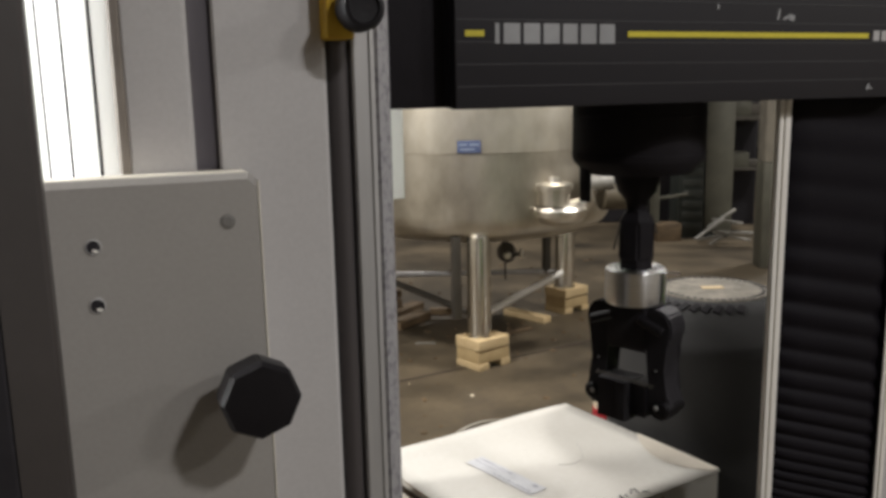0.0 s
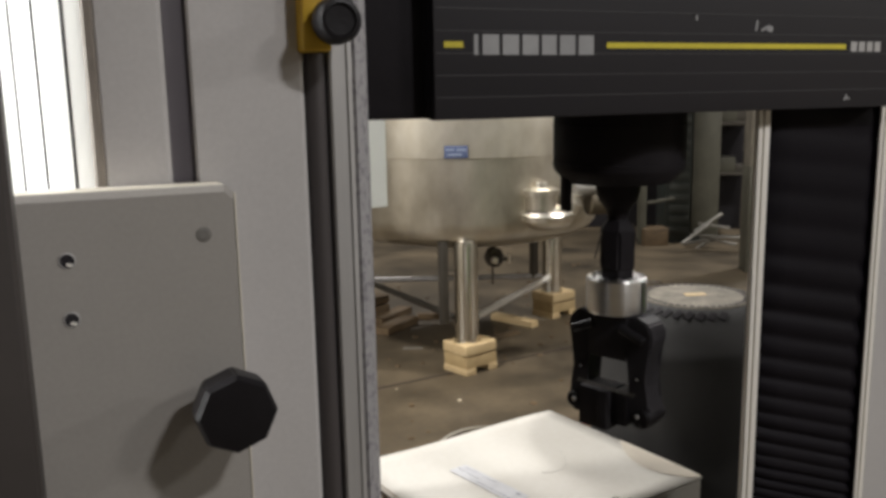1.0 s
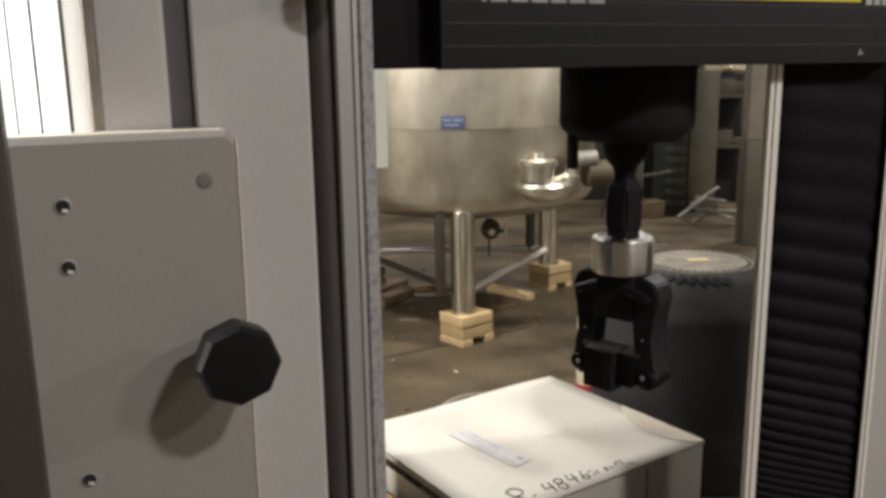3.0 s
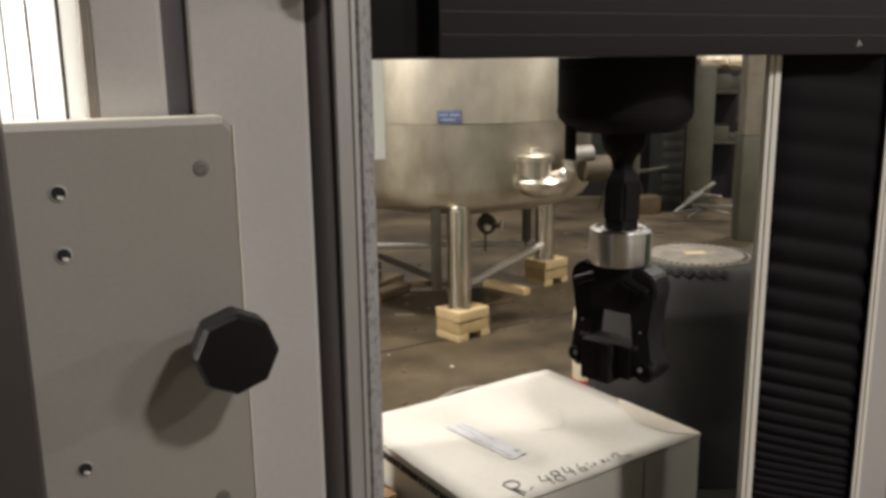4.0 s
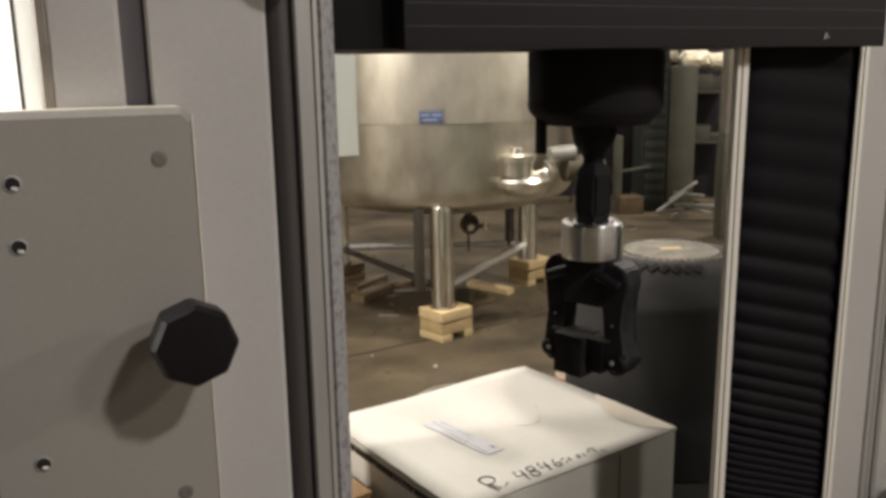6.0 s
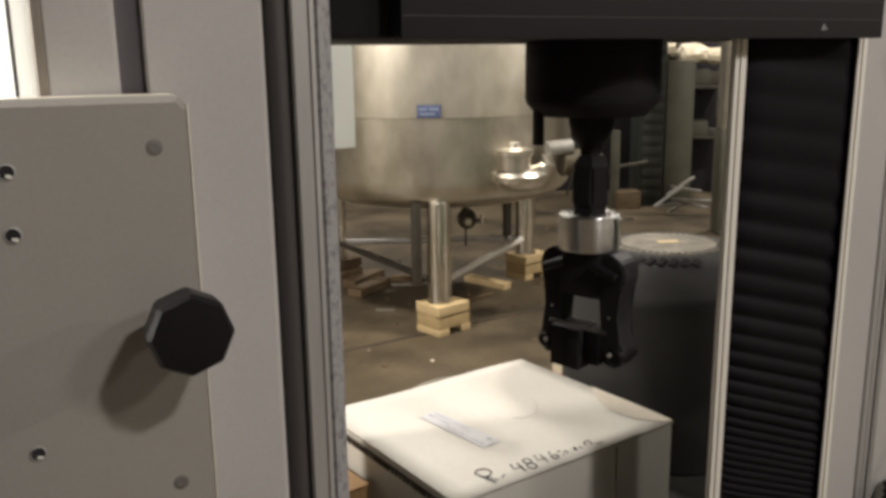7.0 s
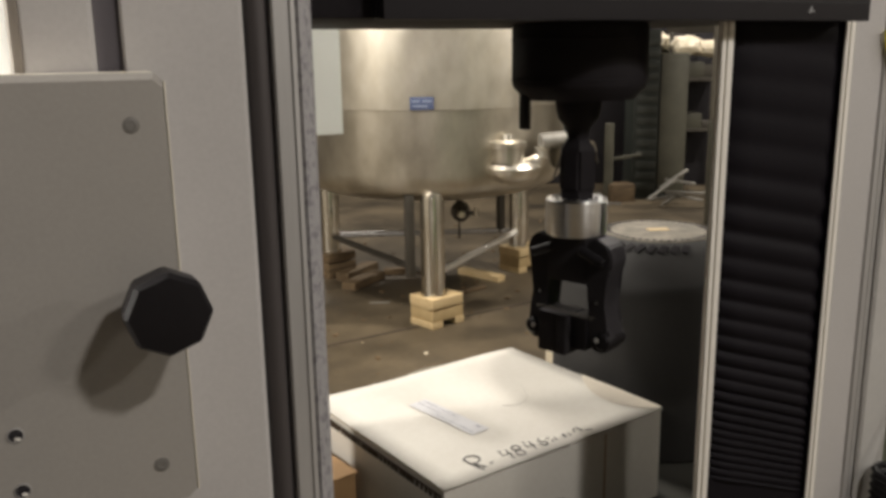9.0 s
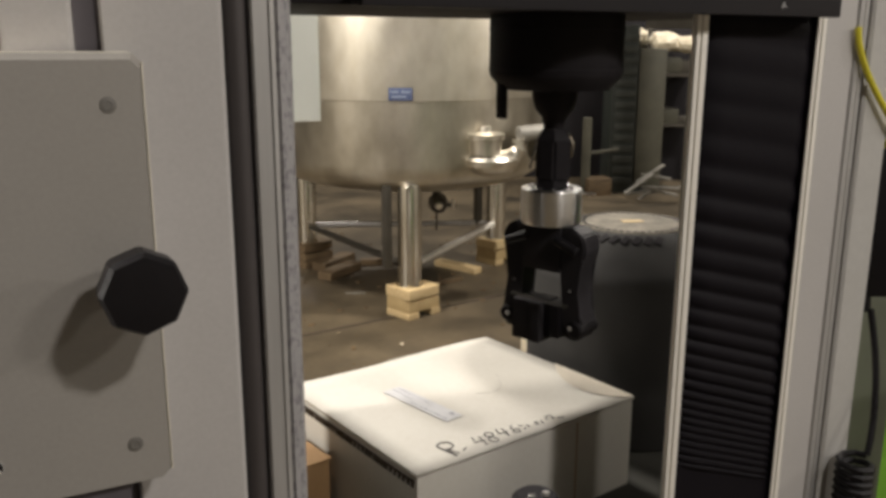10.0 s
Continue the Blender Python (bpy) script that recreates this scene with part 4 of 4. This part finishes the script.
# planks and scraps on the floor round the tank
for px, py, w, d, h, rz, material in ((2.641, 4.886, 0.346, 0.07, 0.04, -68, WOOD), (1.958, 5.352, 0.367, 0.10, 0.05, 37, TIMBER), (1.908, 5.102, 0.34, 0.10, 0.05, 35, TIMBER), (2.3, 5.2, 0.4, 0.06, 0.04, -20, TIMBER), (2.42, 4.62, 0.25, 0.05, 0.02, 15, TIMBER), (1.839, 4.651, 0.12, 0.014, 0.006, -25, SCRAP)):
    bm = bmesh.new()
    box(bm, -w / 2, w / 2, -d / 2, d / 2, 0, h, 0.003)
    solid("plank", bm, material, "loose timber plank lying on the floor", "plank", "loose planks", at=pose(px, py, 0, 0, 0, rz))
bm = bmesh.new()
for k in range(230):
    r = random.Random(k)
    x, y = r.uniform(1.2, 4.2), r.uniform(2.6, 6.5)
    s = r.uniform(0.004, 0.016)
    box(bm, -s, s, -s * 0.6, s * 0.6, 0, s * 0.5, m=pose(x, y, 0.0005, 0, 0, r.uniform(0, 180)))
solid("floor_debris", bm, TIMBER, "small crumbs of debris on the floor", "debris", kind="stuff", smooth=0)
for px, py, s in ((1.717, 3.72, 0.011), (1.50, 4.02, 0.006), (2.55, 3.6, 0.006)):
    bm = bmesh.new()
    bmesh.ops.create_icosphere(bm, subdivisions=1, radius=s, matrix=Matrix.Diagonal((1, 1.2, 0.6, 1)))
    solid("paper_scrap", bm, PLASTIC_WRAP, "crumpled white scrap on the floor", "scrap", "white scraps", at=pose(px, py, s * 0.55))

# ---- far side of the hall ----


def view(px, d, z):
    """A place d metres ahead of the machine's front, px across, z up."""
    return Vector((0.1 + d * 0.46 + px * 0.89, 0.11 + d * 0.89 - px * 0.46, z))


def far_pose(px, d, z=0.0, turn=0.0):
    p = view(px, d, z)
    return pose(p.x, p.y, z, 0, 0, -27.3 + turn)


rack = thing("louvred_cabinet", "dark green cabinet with louvred front", "cabinet", far_pose(1.70, 8.38))
bm = bmesh.new()
box(bm, -0.12, 0.12, 0.0, 0.5, 0, 1.62, 0.01)
part("body", bm, DARK_GREEN, rack)
for k in range(14):
    bm = bmesh.new()
    box(bm, -0.085, 0.105, -0.02, -0.001, 0.1 + k * 0.105, 0.16 + k * 0.105, 0.006)
    part("louvre", bm, LOUVRE, rack)
side = thing("grey_cabinet", "olive grey steel cabinet beside the louvred one", "cabinet", far_pose(1.965, 8.4))
bm = bmesh.new()
box(bm, -0.13, 0.13, 0.0, 0.5, 0.06, 1.40, 0.008)
part("body", bm, GREEN_GREY, side)
bm = bmesh.new()
box(bm, -0.12, 0.12, 0.02, 0.48, 0.0, 0.059)
part("plinth", bm, DARK_GREEN, side)
bm = bmesh.new()
box(bm, -0.10, 0.10, -0.006, -0.001, 0.12, 1.34, 0.002)
part("door", bm, GREEN_GREY, side)
bench = thing("cluttered_rack", "dark open rack with pale wrapped goods on top", "rack", far_pose(2.20, 8.75))
for name, x0, x1, y0, y1, z0, z1, material in (("shelf", -0.22, 0.34, 0, 0.5, 1.12, 1.16, DARK_STEEL), ("shelf", -0.22, 0.34, 0, 0.5, 0.62, 0.65, DARK_STEEL), ("upright", -0.22, -0.18, 0, 0.04, 0, 1.6, DARK_STEEL), ("upright", 0.30, 0.34, 0, 0.04, 0, 1.6, DARK_STEEL), ("back_panel", -0.22, 0.34, 0.5, 0.52, 0, 1.6, BLACK_STEEL)):
    bm = bmesh.new()
    box(bm, x0, x1, y0, y1, z0, z1, 0.003)
    part(name, bm, material, bench)
rnd = random.Random(5)
for k in range(9):
    bm = bmesh.new()
    bmesh.ops.create_icosphere(bm, subdivisions=2, radius=1.0)
    for v in bm.verts:
        v.co *= 1 + 0.35 * noise.noise(v.co * 1.7 + Vector((k * 3.1, 0, 0)))
    s = rnd.uniform(0.09, 0.15)
    at = far_pose(1.78 + 0.075 * k, 8.85 + rnd.uniform(-0.1, 0.2), 1.46 + rnd.uniform(-0.02, 0.05)) @ Matrix.Diagonal((s * 1.2, s, s * 0.75, 1))
    solid("plastic_parcel", bm, PLASTIC_WRAP, "pale parcel in crumpled plastic wrap on the rack", "parcel", "parcels on the rack", at=at, smooth=0)
for k in range(6):
    bm = bmesh.new()
    s = rnd.uniform(0.05, 0.10)
    box(bm, -s, s, -0.12, 0.12, 0, s * rnd.uniform(0.8, 1.6), 0.006)
    solid("stored_part", bm, (SCRAP, GREEN_GREY, DARK_STEEL)[k % 3], "dull machine part stored on the rack", "machine part", "stored parts", at=far_pose(2.08 + (k % 3) * 0.17, 8.9, 1.162 if k < 3 else 0.652, rnd.uniform(-15, 15)))
pillar = thing("brown_pillar", "brownish grey steel pillar with darker lower half", "pillar", far_pose(2.07, 6.95))
bm = bmesh.new()
box(bm, -0.10, 0.10, 0, 0.2, 0.86, 3.2, 0.01)
part("upper", bm, PILLAR_PAINT, pillar)
bm = bmesh.new()
box(bm, -0.105, 0.105, -0.005, 0.205, 0.0, 0.858, 0.01)
part("lower", bm, GREEN_GREY, pillar)
# scrap bars lying before the cabinets
for k in range(7):
    bm = bmesh.new()
    w = rnd.uniform(0.25, 0.45)
    box(bm, -w / 2, w / 2, -0.018, 0.018, -0.01, 0.01, 0.003)
    solid("scrap_bar", bm, SCRAP, "bent grey scrap bar in a heap", "scrap bar", "scrap heap", at=far_pose(1.78 + rnd.uniform(0, 0.28), 8.05 + rnd.uniform(-0.15, 0.1), 0.03 + 0.035 * k) @ pose(0, 0, 0, 0, rnd.uniform(-35, 10), rnd.uniform(-30, 30)))
# pallet block and standing pipes between tank and cabinet
bm = bmesh.new()
box(bm, -0.12, 0.12, -0.1, 0.1, 0, 0.17, 0.004)
solid("timber_chock", bm, TIMBER, "brown timber chock on the floor", "timber block", at=far_pose(1.45, 8.3, 0, 12))
stand = thing("pipe_stand", "dull green pipe stand beside a timber chock", "stand", far_pose(1.34, 8.3))
bm = bmesh.new()
rod(bm, (0, 0, 0.0), (0, 0, 0.75), 0.045, 16)
part("pipe", bm, GREEN_GREY, stand)
bm = bmesh.new()
rod(bm, (0.0, 0, 0.40), (0.32, 0.05, 0.44), 0.018, 12)
part("branch", bm, GREEN_GREY, stand)
# Housing widened into a dark backdrop; the shadow is put into its black.
dark = thing("dark_machine", "dark machine housing standing in shadow", "machine", far_pose(1.15, 9.4))
bm = bmesh.new()
box(bm, -0.75, 0.95, 0, 0.8, 0.0, 2.3, 0.03)
part("housing", bm, BLACK_STEEL, dark)
bm = bmesh.new()
box(bm, -0.65, 0.05, -0.04, -0.001, 0.35, 1.2, 0.015)
part("hatch", bm, DARK_GREEN, dark)

# ---- beside the right column ----
hand = thing("control_handset", "black control handset hanging beside the column", "handset", pose(0.992, 0.735, 1.148, 0, -4, -40))
bm = bmesh.new()
box(bm, -0.035, 0.05, -0.012, 0.02, 0.0, 0.185, 0.008)
part("case", bm, BLACK_PLASTIC, hand)
bm = bmesh.new()
box(bm, -0.14, -0.0352, 0.0, 0.012, 0.15, 0.165, 0.002)
part("hanger", bm, DARK_STEEL, hand)
bm = bmesh.new()
rod(bm, (-0.01, 0.0, -0.018), (-0.01, 0.0, 0.004), 0.010, 14)
part("cable_gland", bm, BLACK_PLASTIC, hand)
bm = bmesh.new()
pipe(bm, bend((0.8785, 0.7055, 1.453), (0.880, 0.704, 1.415), (0.952, 0.704, 1.352), 12) + [(0.962, 0.712, 1.338), (0.970, 0.73, 1.325)], 0.0034, 8)
solid("yellow_cable", bm, CABLE, "yellow cable hanging beside the column", "cable")
cord = thing("handset_cord", "black cord of the handset, coiled at its lower end", "cord", (0, 0, 0))
bm = bmesh.new()
pipe(bm, bend((0.984, 0.728, 1.135), (0.985, 0.70, 1.04), (0.948, 0.684, 0.976), 16), 0.0040, 8)
part("straight_lead", bm, BLACK_PLASTIC, cord)
bm = bmesh.new()
pipe(bm, [(0.930 + 0.0180 * math.cos(k * 0.7), 0.684 + 0.0180 * math.sin(k * 0.7), 0.976 - 0.00105 * k) for k in range(180)] + [(0.944, 0.70, 0.786), (0.95, 0.727, 0.785)], 0.0042, 6)
part("coil", bm, BLACK_PLASTIC, cord)
lime = thing("lime_bin", "lime green plastic bin", "bin", (1.42, 0.86, 0))
bm = bmesh.new()
box(bm, 0.008, 0.32, 0.008, 0.132, 0.0, 0.91, 0.015)
part("tub", bm, LIME, lime)
bm = bmesh.new()
box(bm, 0.0, 0.33, 0.0, 0.14, 0.911, 0.935, 0.008)
part("rim", bm, LIME, lime)
bm = bmesh.new()
box(bm, 1.72, 3.4, 1.30, 1.34, 0.0, 2.2, 0.004)
solid("grey_partition", bm, PALE_WALL, "pale green-grey partition panel", "partition")
